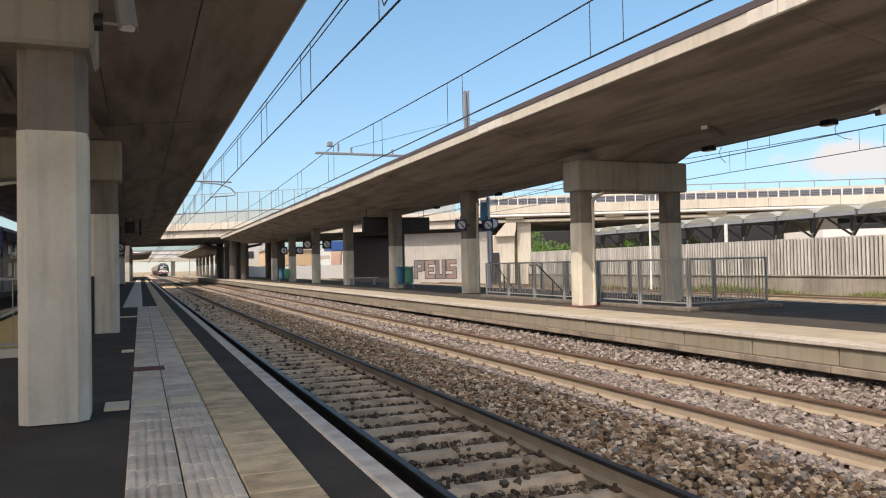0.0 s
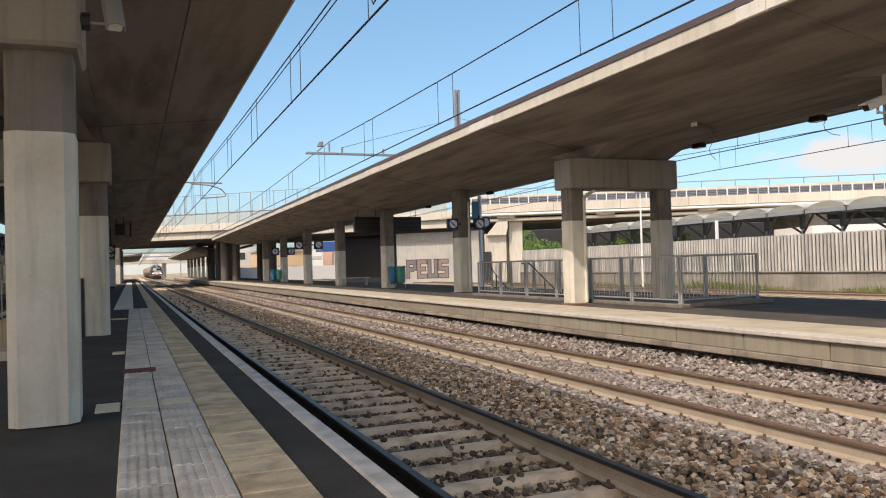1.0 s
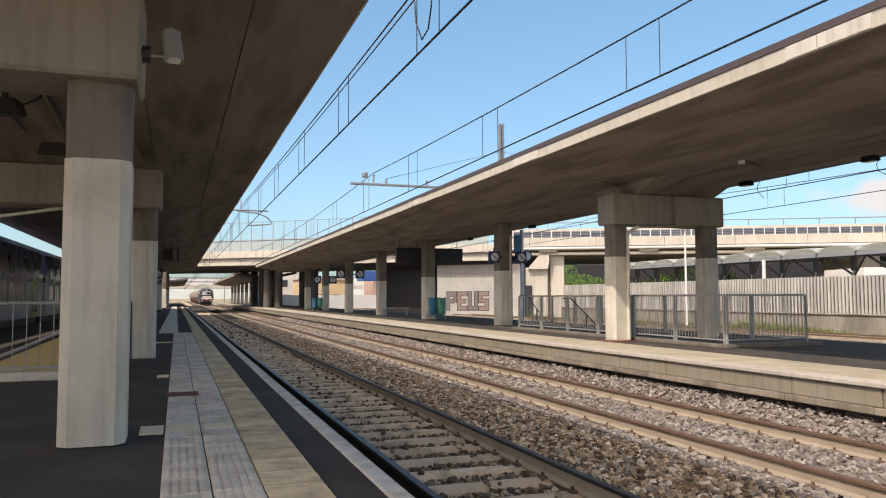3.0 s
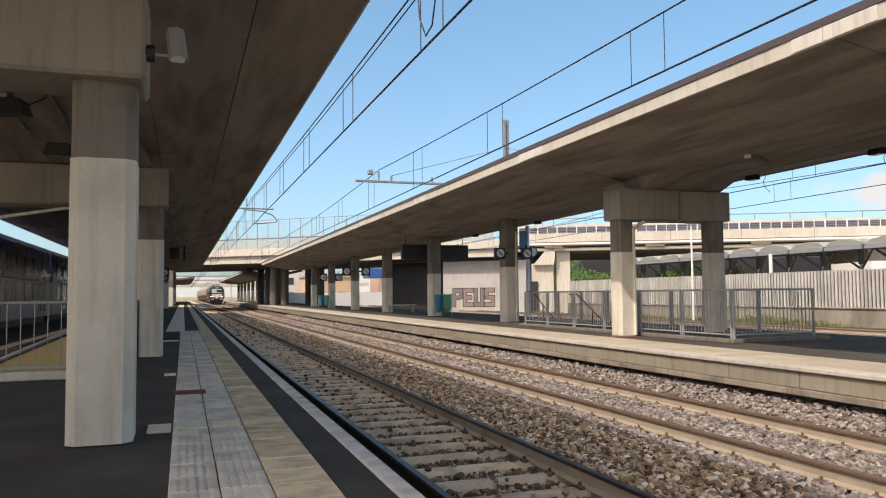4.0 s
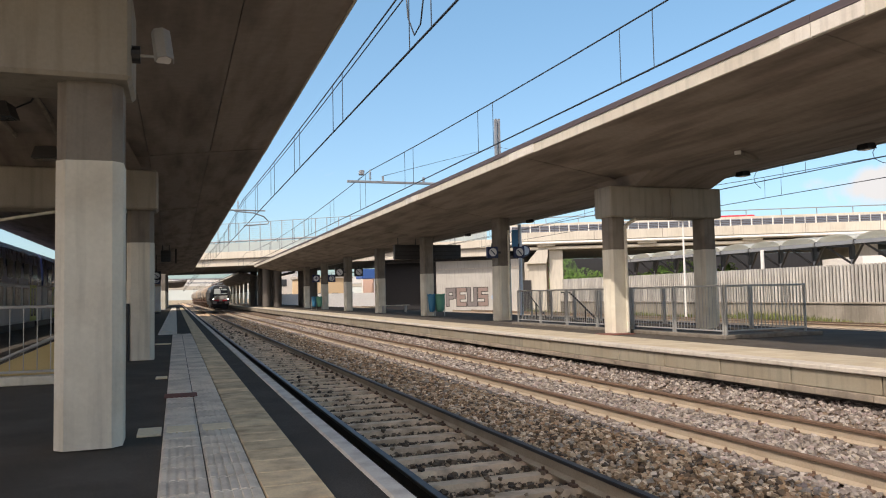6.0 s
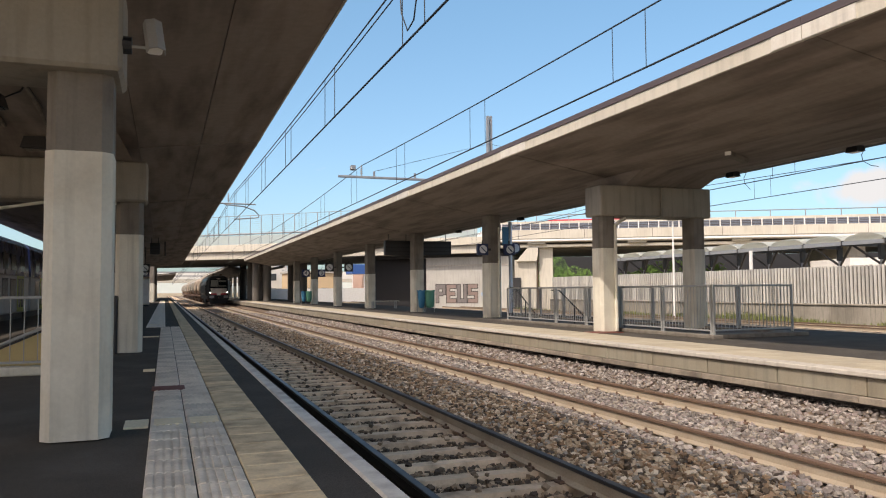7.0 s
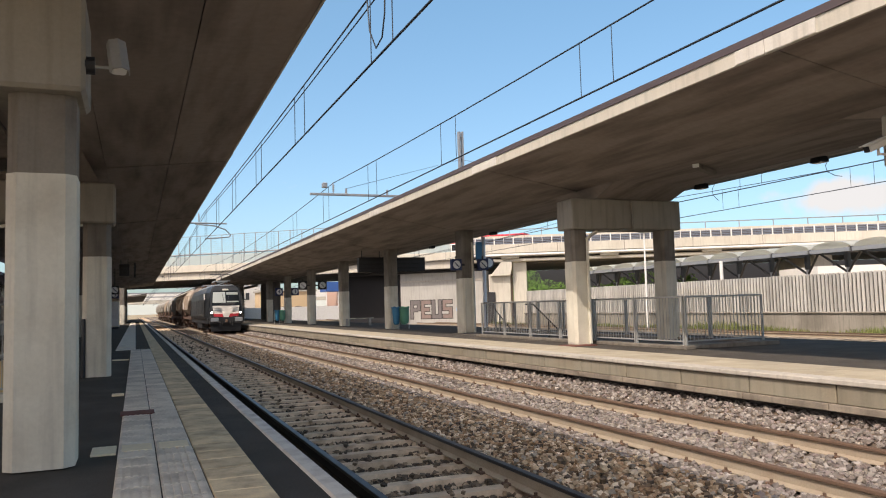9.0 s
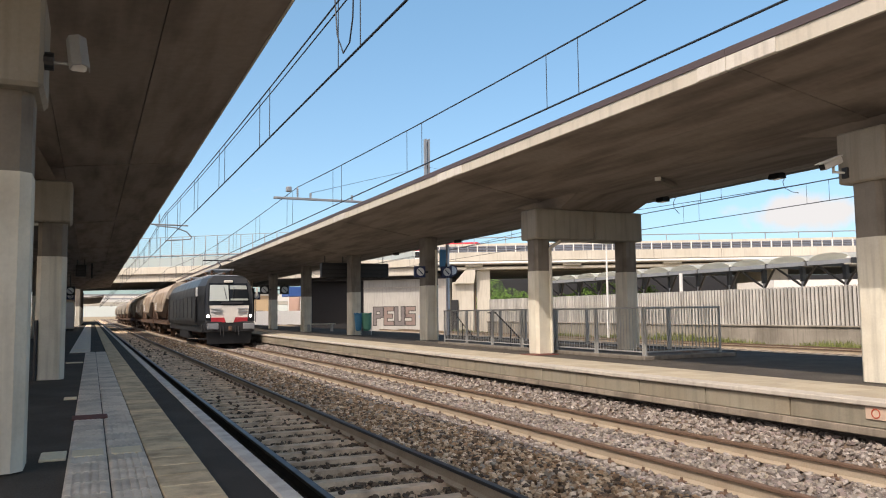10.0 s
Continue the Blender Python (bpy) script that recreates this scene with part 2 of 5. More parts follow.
M["grass"] = material("grass", (0.14, 0.17, 0.05), 0.85, vary=0.2, scale=0.8, grain=9, bump=0.1, island=0.4, second=(0.22, 0.19, 0.09))
M["bark"] = material("bark", (0.12, 0.09, 0.065), 0.95, vary=0.2, scale=5, bump=0.5)
M["sky_blue_paint"] = material("sky_blue_paint", (0.40, 0.50, 0.56), 0.5, vary=0.06, scale=3, bump=0.05)
M["wire"] = material("wire", (0.035, 0.045, 0.055), 0.5, metal=0.4, vary=0.1, bump=0)


# ---- building blocks ----
def box(bm, x0, x1, y0, y1, z0, z1, bevel=0.0):
    r = bmesh.ops.create_cube(bm, size=1.0, matrix=Matrix.Translation(((x0 + x1) / 2, (y0 + y1) / 2, (z0 + z1) / 2)) @ Matrix.Diagonal((x1 - x0, y1 - y0, z1 - z0, 1)))
    if bevel:
        edges = list({e for v in r["verts"] for e in v.link_edges})
        bmesh.ops.bevel(bm, geom=edges, offset=bevel, segments=1, affect="EDGES", profile=0.5)
    return bm


def block(x0, x1, y0, y1, z0, z1, bevel=0.0):
    return box(bmesh.new(), x0, x1, y0, y1, z0, z1, bevel)


def rod(bm, a, b, r, sides=8, r2=None):
    a, b = Vector(a), Vector(b)
    d = b - a
    m = Matrix.Translation((a + b) / 2) @ d.to_track_quat("Z", "Y").to_matrix().to_4x4()
    bmesh.ops.create_cone(bm, cap_ends=True, segments=sides, radius1=r, radius2=r if r2 is None else r2, depth=d.length, matrix=m)
    return bm


def prism(points, axis, a, b, bm=None):
    """A closed outline of 2D points drawn out from a to b along x, y or z (the other two axes in order)."""
    bm = bm or bmesh.new()
    def put(p, s):
        return {"x": (s, p[0], p[1]), "y": (p[0], s, p[1]), "z": (p[0], p[1], s)}[axis]
    one, two = [bm.verts.new(put(p, a)) for p in points], [bm.verts.new(put(p, b)) for p in points]
    k = len(points)
    for i in range(k):
        bm.faces.new((one[i], one[(i + 1) % k], two[(i + 1) % k], two[i]))
    bm.faces.new(one[::-1])
    bm.faces.new(two)
    bmesh.ops.recalc_face_normals(bm, faces=bm.faces)
    return bm


def mesh_of(name, bm, mat, smooth=False):
    me = bpy.data.meshes.new(name)
    bm.to_mesh(me)
    bm.free()
    me.materials.append(M[mat] if isinstance(mat, str) else mat)
    if smooth:
        me.shade_smooth()
        me.set_sharp_from_angle(angle=radians(35))
    return me


def part(name, bm, mat, parent, label="", smooth=False):
    ob = new(name, mesh_of(name, bm, mat, smooth))
    ob.parent = parent
    return tagged(ob, label)


def thing(name, label, category, at=(0, 0, 0), turn=0.0, group="", kind=""):
    ob = new(name)
    ob.matrix_basis = pose(*at, 0, 0, turn)
    return tagged(ob, label, category, group, kind)


def solid(name, bm, mat, label="", category="", group="", kind="", smooth=False):
    return tagged(new(name, mesh_of(name, bm, mat, smooth)), label, category, group, kind)


def pieces(name, mesh, parent, places):
    for p in places:
        ob = new(name, mesh)
        ob.parent, ob.location = parent, p


def wire(name, points, r, label, mat="wire", parent=None, category="cable"):
    cu = bpy.data.curves.new(name, "CURVE")
    cu.dimensions, cu.bevel_depth, cu.bevel_resolution = "3D", r, 1
    sp = cu.splines.new("POLY")
    sp.points.add(len(points) - 1)
    for q, p in zip(sp.points, points):
        q.co = (*p, 1)
    cu.materials.append(M[mat])
    ob = new(name, cu)
    if parent:
        ob.parent = parent
        return tagged(ob, label)
    return tagged(ob, label, category)


# ---- ground and platforms ----
RAIL = -0.55                      # top of the rails; the platforms' top is 0
TRACKS = {"near": 2.76, "far": 6.44, "beyond": 17.0, "outer": 21.6, "edge": 26.8, "back": -7.55}
bm = bmesh.new()
bmesh.ops.create_grid(bm, x_segments=2, y_segments=2, size=2500.0)
ground = solid("ground", bm, "dirt", "dry earth and weeds around the tracks", "ground", kind="structure")
ground.location.z = -0.95


def bed(x0, x1, y0, y1, mat, name="ballast_bed"):
    bm = bmesh.new()
    nx, ny = max(2, int((x1 - x0) / 0.25)), max(2, int((y1 - y0) / 1.0))
    vs = [[bm.verts.new((x0 + (x1 - x0) * i / nx, y0 + (y1 - y0) * j / ny, -0.745 + 0.22 * min(1.0, max(0.0, (x0 + (x1 - x0) * i / nx - 7.5) / 0.7)) * (1 if x0 == 1.0 else 0) - (0.085 if x0 == 1.0 and abs(x0 + (x1 - x0) * i / nx - TRACKS["near"]) < 0.95 else 0.0) + 0.02 * noise.noise((i * 0.7, j * 0.9, x0)))) for i in range(nx + 1)] for j in range(ny + 1)]
    for j in range(ny):
        for i in range(nx):
            bm.faces.new((vs[j][i], vs[j][i + 1], vs[j + 1][i + 1], vs[j + 1][i]))
    return solid(name, bm, mat, "bed of crushed stone under the railway tracks", "track bed", kind="structure")


bed(1.0, 8.6, -20, 420, "ballast_bed")
M["siding_bed"] = material("siding_bed", (0.10, 0.075, 0.055), 0.95, vary=0.5, scale=0.9, grain=22, bump=1.0, stain=0.6, second=(0.17, 0.14, 0.10), depth=0.05)
bed(15.0, 29.3, -20, 120, "siding_bed")
bed(-12.5, -5.6, -20, 160, "ballast_bed")

platform_l = solid("platform_near", block(-5.9, 1.17, -12, 170, -1.0, -0.012), "asphalt", "asphalt railway platform with a pale edge strip", "platform", kind="structure")
platform_r = solid("platform_far", block(8.45, 15.25, -12, 170, -1.0, -0.012), "asphalt", "asphalt island platform between the tracks", "platform", kind="structure")
# unseen pale slab behind the camera, added to bounce sunlight forward
part("paving", block(-5.88, -0.09, -12, -0.6, -0.012, 0.002), "fascia", platform_l, "pale paving added out of view to bounce light under the roof")
# pale coping along the edge over the near track
part("coping", block(1.085, 1.21, -12, 170, -0.30, 0.004, 0.012), "white_edge", platform_l, "worn white painted platform edge")
# walls coloured dark for the shadow under the platform edges
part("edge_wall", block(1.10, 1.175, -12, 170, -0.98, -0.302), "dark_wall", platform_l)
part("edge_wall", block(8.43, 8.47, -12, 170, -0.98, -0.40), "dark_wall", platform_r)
part("coping", block(8.12, 8.425, -12, 170, -0.065, 0.004, 0.012), "grey_concrete", platform_r, "grey concrete platform edge")


def fascia_panels():
    panel = mesh_of("fascia_panel", block(0, 0.27, 0.009, 1.469, -0.305, -0.068, 0.010), "platform_wall")
    pieces("fascia_panel", panel, platform_r, [(8.165, y, 0) for y in np.arange(7.19 - 11 * 1.478, 168, 1.478)])
    ledge = mesh_of("ledge_block", block(0, 0.30, 0.007, 1.471, -0.40, -0.308, 0.008), "ledge")
    pieces("ledge_block", ledge, platform_r, [(8.135, y, 0) for y in np.arange(7.30 - 11 * 1.478, 168, 1.478)])


def tactile_tiles():
    bm = block(0, 0.266, 0.008, 0.347, -0.03, 0.003, 0.003)
    for i in range(5):
        box(bm, 0.014 + i * 0.049, 0.044 + i * 0.049, 0.012, 0.343, 0.002, 0.010)
    grey = mesh_of("tile", bm, "grey_tile")
    cream = mesh_of("tile", block(0, 0.335, 0.009, 0.346, -0.03, 0.006, 0.005), "cream_tile")
    rows = list(np.arange(0.18, 33.0, 0.355))
    pieces("tile", grey, platform_l, [(x, y, 0) for y in rows if y < 24.9 for x in (-0.075, 0.20)])
    pieces("tile", cream, platform_l, [(0.475, y, 0) for y in rows])
    part("tactile_strip", block(-0.075, 0.47, -12, 0.16, -0.03, 0.004), "grey_tile", platform_l)
    part("tactile_strip", block(0.475, 0.81, -12, 0.16, -0.03, 0.006), "cream_tile", platform_l)
    part("tactile_strip", block(-0.50, 0.055, 25.06, 110, -0.03, 0.004), "grey_tile", platform_l)
    part("tactile_strip", block(0.475, 0.81, 33.2, 110, -0.03, 0.006), "cream_tile", platform_l)
    wide = mesh_of("tile", block(0, 0.396, 0.004, 0.396, -0.03, 0.005, 0.003), "island_tile")
    pieces("tile", wide, platform_r, [(8.43 + 0.40 * k, y, 0) for k in range(3) for y in np.arange(3.2, 30.0, 0.4)])
    part("tactile_strip", block(8.43, 9.63, 30.0, 170, -0.03, 0.005), "island_tile", platform_r)


# ---- tracks ----
def rail_shape():
    h = [(-0.070, -0.160), (0.070, -0.160), (0.070, -0.148), (0.012, -0.125), (0.009, -0.045), (0.034, -0.030), (0.036, -0.004)]
    return h


def rails(xc, y0, y1, parent, shiny):
    for s in (-0.7525, 0.7525):
        right = rail_shape()
        pts = [(xc + s + x, RAIL + z) for x, z in right] + [(xc + s - x, RAIL + z) for x, z in right[::-1]]
        rail = part("rail", prism(pts, "y", y0, y1), ("rail_shaded" if s < 0 else "rail_side") if xc == TRACKS["near"] else "rail_far", parent)
        part("rail_head", block(xc + s - 0.0375, xc + s + 0.0375, y0, y1, RAIL - 0.034, RAIL + 0.002, 0.006), "rail_head" if shiny else "rust", rail, "polished running surface")


def sleeper_mesh(mat):
    pts = [(-0.135, -0.16), (0.135, -0.16), (0.105, -0.02), (0.085, 0.022), (-0.085, 0.022), (-0.105, -0.02)]
    bm = prism(pts, "x", -1.28, 1.28)
    return mesh_of("sleeper", bm, mat)


def clip_mesh():
    bm = block(-0.03, 0.03, -0.055, 0.055, 0.0, 0.03, 0.008)
    rod(bm, (0, 0, 0.02), (0, 0, 0.06), 0.016, 6)
    return mesh_of("fastening", bm, "rust")


def track(name, xc, y0, y1, single, shiny, label):
    t = thing(name, label, "railway track", (0, 0, 0))
    rails(xc, y0, y1, t, shiny)
    kind_of = "sleeper" if xc == TRACKS["near"] else "sun_sleeper"
    me, cl = sleeper_mesh(kind_of), clip_mesh()
    ys = np.arange(y0 + 0.3, y1, 0.6)
    near = [y for y in ys if single[0] <= y <= single[1]]
    for y in near:
        s = new("sleeper", me)
        s.parent, s.location = t, (xc, y, RAIL - 0.183)
        if -1 < y < 24:
            for x, side in ((-0.8525, 1), (-0.6525, -1), (0.6525, 1), (0.8525, -1)):
                c = new("fastening", cl)
                c.parent, c.location = s, (x, 0, 0.022)
    bm = bmesh.new()
    for y in ys:
        if not single[0] <= y <= single[1]:
            box(bm, xc - 1.28, xc + 1.28, y - 0.13, y + 0.13, RAIL - 0.34, RAIL - 0.163)
    if len(bm.verts):
        tagged(part("sleeper_row", bm, kind_of, t), kind="stuff")
    else:
        bm.free()
    return t


track("railway_track", TRACKS["near"], -6, 400, (-1, 70), True, "railway track on brown ballast beside the near platform")
track("railway_track", TRACKS["far"], -6, 420, (-1, 70), False, "railway track on pinkish ballast beside the island platform")
track("railway_track", TRACKS["beyond"], -6, 120, (0, 0), True, "railway track behind the island platform")
track("railway_track", TRACKS["outer"], -6, 120, (0, 0), False, "rusty siding track behind the island platform")
track("railway_track", TRACKS["edge"], -6, 120, (0, 0), False, "rusty siding track beside the slatted wall")
track("railway_track", TRACKS["back"], -6, 160, (0, 0), True, "railway track under the standing passenger train")


# ---- canopies ----
def canopy(xc, half, lip_z, in_z, fold, y0, y1, joint, start, label):
    """Folded concrete roof: slabs between joints, with a raised lip along both sides."""
    c = thing("platform_canopy", label, "canopy")
    y = y0
    inner = fold
    cuts = [y0] + [v for v in np.arange(start, y1, joint) if v > y0 + 1] + [y1]
    for a, b in zip(cuts[:-1], cuts[1:]):
        for s in (-1, 1):
            # the sloping wing, with a longitudinal groove, and its fascia
            x0, x1 = xc + s * inner, xc + s * half
            mid = (x0 + x1) / 2
            zm = (in_z + lip_z) / 2
            for xa, za, xb, zb in ((x0, in_z, mid - s * 0.005, zm), (mid + s * 0.007, zm, x1 - s * 0.032, lip_z)):
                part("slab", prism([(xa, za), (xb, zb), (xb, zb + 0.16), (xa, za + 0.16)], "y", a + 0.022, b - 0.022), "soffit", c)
            part("fascia", prism([(x1 - s * 0.03, lip_z - 0.008), (x1, lip_z), (x1, lip_z + 0.21), (x1 - s * 0.03, lip_z + 0.21)], "y", a + 0.006, b - 0.006), "fascia", c, "pale concrete edge of the roof")
            part("flashing", block(min(x1 - s * 0.2, x1 + s * 0.02), max(x1 - s * 0.2, x1 + s * 0.02), a + 0.004, b - 0.004, lip_z + 0.212, lip_z + 0.32), "flashing", c, "dark brown metal capping")
        for s in (-1, 1):
            x1 = xc + s * half
            for ya, yb in ((a + 0.006, a + 0.55), (b - 0.85, b - 0.006)):
                part("edge_patch", block(min(x1, x1 + s * 0.012), max(x1, x1 + s * 0.012), ya, yb, lip_z + 0.012, lip_z + 0.205), "patch", c, "paler repaired edge beside the joint")
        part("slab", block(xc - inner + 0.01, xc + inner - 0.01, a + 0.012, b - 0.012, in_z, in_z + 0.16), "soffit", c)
        for s in (-1, 1):
            # raised concrete band along each joint
            x0, x1 = xc + s * (inner + 0.02), xc + s * (half - 0.05)
            part("joint_band", prism([(x0, in_z - 0.016), (x1, lip_z - 0.016), (x1, lip_z + 0.02), (x0, in_z + 0.02)], "y", b - 0.19, b + 0.03), "soffit", c)
    # roof deck that closes the joints from above
    part("roof_deck", prism([(xc - half + 0.2, lip_z + 0.2), (xc - inner, in_z + 0.19), (xc + inner, in_z + 0.19), (xc + half - 0.2, lip_z + 0.2), (xc + half - 0.2, lip_z + 0.24), (xc + inner, in_z + 0.24), (xc - inner, in_z + 0.24), (xc - half + 0.2, lip_z + 0.24)], "y", y0, y1), "flashing", c)
    return c


CANOPY_L = dict(xc=-2.35, half=4.05, lip_z=3.94, in_z=3.72, fold=1.9)
CANOPY_R = dict(xc=11.70, half=3.74, lip_z=4.33, in_z=3.87, fold=1.05)
# near roof starts at y 1.4 to let skylight onto the platform
canopy(**CANOPY_L, y0=1.4, y1=84, joint=9.2, start=15.2 - 18.4, label="long low concrete roof over the near platform")
canopy(**CANOPY_R, y0=-10, y1=84, joint=9.2, start=17.0 - 18.4, label="long concrete roof over the island platform, stained brown underneath")
canopy(**CANOPY_L, y0=128, y1=190, joint=9.2, start=137, label="further concrete roof beyond the road bridge")
canopy(**CANOPY_R, y0=106, y1=190, joint=9.2, start=137, label="further concrete island roof beyond the road bridge")


def octagon(w, d, c):
    w, d = w / 2, d / 2
    return [(-w + c, -d), (w - c, -d), (w, -d + c), (w, d - c), (w - c, d), (-w + c, d), (-w, d - c), (-w, -d + c)]


def column_parts(owner, x, y, w, d, paint, top):
    part("column", prism([(x + a, y + b) for a, b in octagon(w, d, 0.07)], "z", 0, paint), "painted_concrete", owner, "cream painted lower shaft")
    part("column", prism([(x + a, y + b) for a, b in octagon(w - 0.012, d - 0.012, 0.07)], "z", paint, top), "bare_concrete", owner, "bare grey concrete upper shaft")


def bent(x0, x1, y, paint, under, top, bear, group):
    """Two columns with a heavy cross beam."""
    b = thing("portal_frame", "concrete portal frame with two cream columns carrying the roof", "portal frame", (0, 0, 0), group=group)
    for x in (x0, x1):
        column_parts(b, x, y, 0.455, 0.47, paint, under)
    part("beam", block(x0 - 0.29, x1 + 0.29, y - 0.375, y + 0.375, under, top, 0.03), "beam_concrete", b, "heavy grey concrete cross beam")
    # haunch: the slab thickens down to the beam
    bm = bmesh.new()
    low = [bm.verts.new((x, yy, top + 0.003)) for x, yy in ((x0 + 0.45, y - 0.30), (x1 + 0.05, y - 0.30), (x1 + 0.05, y + 0.30), (x0 + 0.45, y + 0.30))]
    high = [bm.verts.new((x, yy, bear - 0.012)) for x, yy in ((x0 + 0.20, y - 1.5), (x1 - 0.20, y - 1.5), (x1 - 0.20, y + 1.5), (x0 + 0.20, y + 1.5))]
    for i in range(4):
        bm.faces.new((low[i], low[(i + 1) % 4], high[(i + 1) % 4], high[i]))
    bm.faces.new(low[::-1])
    bm.faces.new(high)
    bmesh.ops.recalc_face_normals(bm, faces=bm.faces)
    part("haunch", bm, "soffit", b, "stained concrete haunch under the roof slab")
    return b


for y in (6.31, 14.83):
    bent(-4.13, -0.575, y, 2.08, 2.66, 3.36, 3.74, "portal frames of the near platform")
for y in (7.43, 16.68):
    bent(10.35, 13.07, y, 2.06, 2.86, 3.62, 3.89, "portal frames of the island platform")


def column(x, y, w, d, paint, top, group):
    c = thing("roof_column", "concrete roof column, painted cream below and bare above", "column", (0, 0, 0), group=group)
    column_parts(c, x, y, w, d, paint, top)
    return c


for k in range(6):
    column(11.70, 26.8 + 9.2 * k, 0.52, 0.72, 2.06, 3.89, "columns of the island platform")
for k in range(6):
    column(-2.35, 24.2 + 9.2 * k, 0.5, 0.6, 2.08, 3.73, "columns of the near platform")
for k in range(5):
    column(-1.3, 90 + 8.5 * k, 0.5, 0.6, 2.08, 4.5, "columns of the near platform")
for k in range(8):
    column(11.70, 112.6 + 9.2 * k, 0.52, 0.72, 2.06, 3.89, "columns of the island platform")
for k in range(6):
    column(-2.35, 131 + 9.2 * k, 0.5, 0.6, 2.08, 3.73, "columns of the near platform")




# ---- road viaduct ----
VA = Vector((-30.0, 117.0, 0))
VD = Vector((0.7664, -0.6423, 0))
VK = VA + VD * 77.0                       # where the road bends
VE = Vector((0.874, -0.486, 0)).normalized()
TURN_A = math.degrees(math.atan2(VD.y, VD.x))
TURN_B = math.degrees(math.atan2(VE.y, VE.x))
M["mesh_panel"] = material("mesh_panel", (0.44, 0.52, 0.52), 0.35, vary=0.05, scale=1.0, bump=0)
M["mesh_panel"].node_tree.nodes["Principled BSDF"].inputs["Alpha"].default_value = 0.72
# pier concrete darkened to carry the shade under the bridge deck
M["shaded_concrete"] = material("shaded_concrete", (0.13, 0.12, 0.11), 0.9, vary=0.15, scale=0.9, grain=14, bump=0.25, stain=0.6, streak=0.4)
M["guard_slat"] = material("guard_slat", (0.17, 0.20, 0.25), 0.6, metal=0.0, vary=0.08, scale=2, bump=0.05)
M["steel_grey"] = material("steel_grey", (0.30, 0.32, 0.34), 0.5, metal=0.4, vary=0.08, scale=3, bump=0.05)


def viaduct_crossing():
    """Bridge over the tracks; local x runs along it, y away from the station."""
    v = thing("road_bridge", "cream concrete road bridge with a tall mesh fence over the tracks", "bridge", tuple(VA), TURN_A)
    part("deck", block(0, 77, 0.3, 22, 5.3, 6.1), "grey_concrete", v)
    # girder in a dark colour that stands for shade below the deck
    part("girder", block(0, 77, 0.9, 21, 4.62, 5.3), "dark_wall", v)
    part("edge_beam", block(0, 77, 0.0, 0.3, 5.42, 6.17, 0.02), "cream_concrete", v, "cream concrete edge beam")
    part("lower_beam", block(0, 77, 0.35, 0.88, 4.62, 5.40, 0.02), "cream_concrete", v)
    part("parapet", block(0, 77, 21.7, 22, 6.1, 7.2), "cream_concrete", v)
    part("guard_panel", block(24, 76, 0.10, 0.12, 6.18, 7.15), "mesh_panel", v, "pale translucent screen")
    bm = rod(bmesh.new(), (24, 0.3, 7.32), (76, 0.3, 7.32), 0.09, 8)
    part("guard_rail", bm, "steel_grey", v)
    part("top_rail", rod(bmesh.new(), (24, 0.1, 9.28), (76, 0.1, 9.28), 0.03, 6), "steel_grey", v)
    post = mesh_of("fence_post", block(-0.03, 0.03, -0.03, 0.03, 6.17, 9.28), "steel_grey")
    pieces("fence_post", post, v, [(x, 0.1, 0) for x in np.arange(24.3, 76, 1.37)])
    strut = mesh_of("strut", block(-0.05, 0.05, 0.12, 0.35, 6.3, 7.3), "steel_grey")
    pieces("strut", strut, v, [(x, 0, 0) for x in np.arange(25, 76, 2.74)])
    bm = bmesh.new()
    for z in np.arange(7.5, 9.2, 0.22):
        box(bm, 24, 76, 0.098, 0.104, z, z + 0.012)
    part("mesh_wires", bm, "steel_grey", v)
    back = pose(*VA, 0, 0, TURN_A).inverted()
    for x, y in ((9.65, 88), (10.85, 88), (10.0, 97), (11.3, 97), (10.0, 107), (-1.6, 100), (-1.6, 108), (14.2, 84), (14.2, 92)):
        p = back @ Vector((x, y, 0))
        part("pier", rod(bmesh.new(), (p.x, p.y, -0.9), (p.x, p.y, 4.7), 0.46, 16), "shaded_concrete", v, "round concrete pier toned dark for the shade under the bridge", True)
    return v


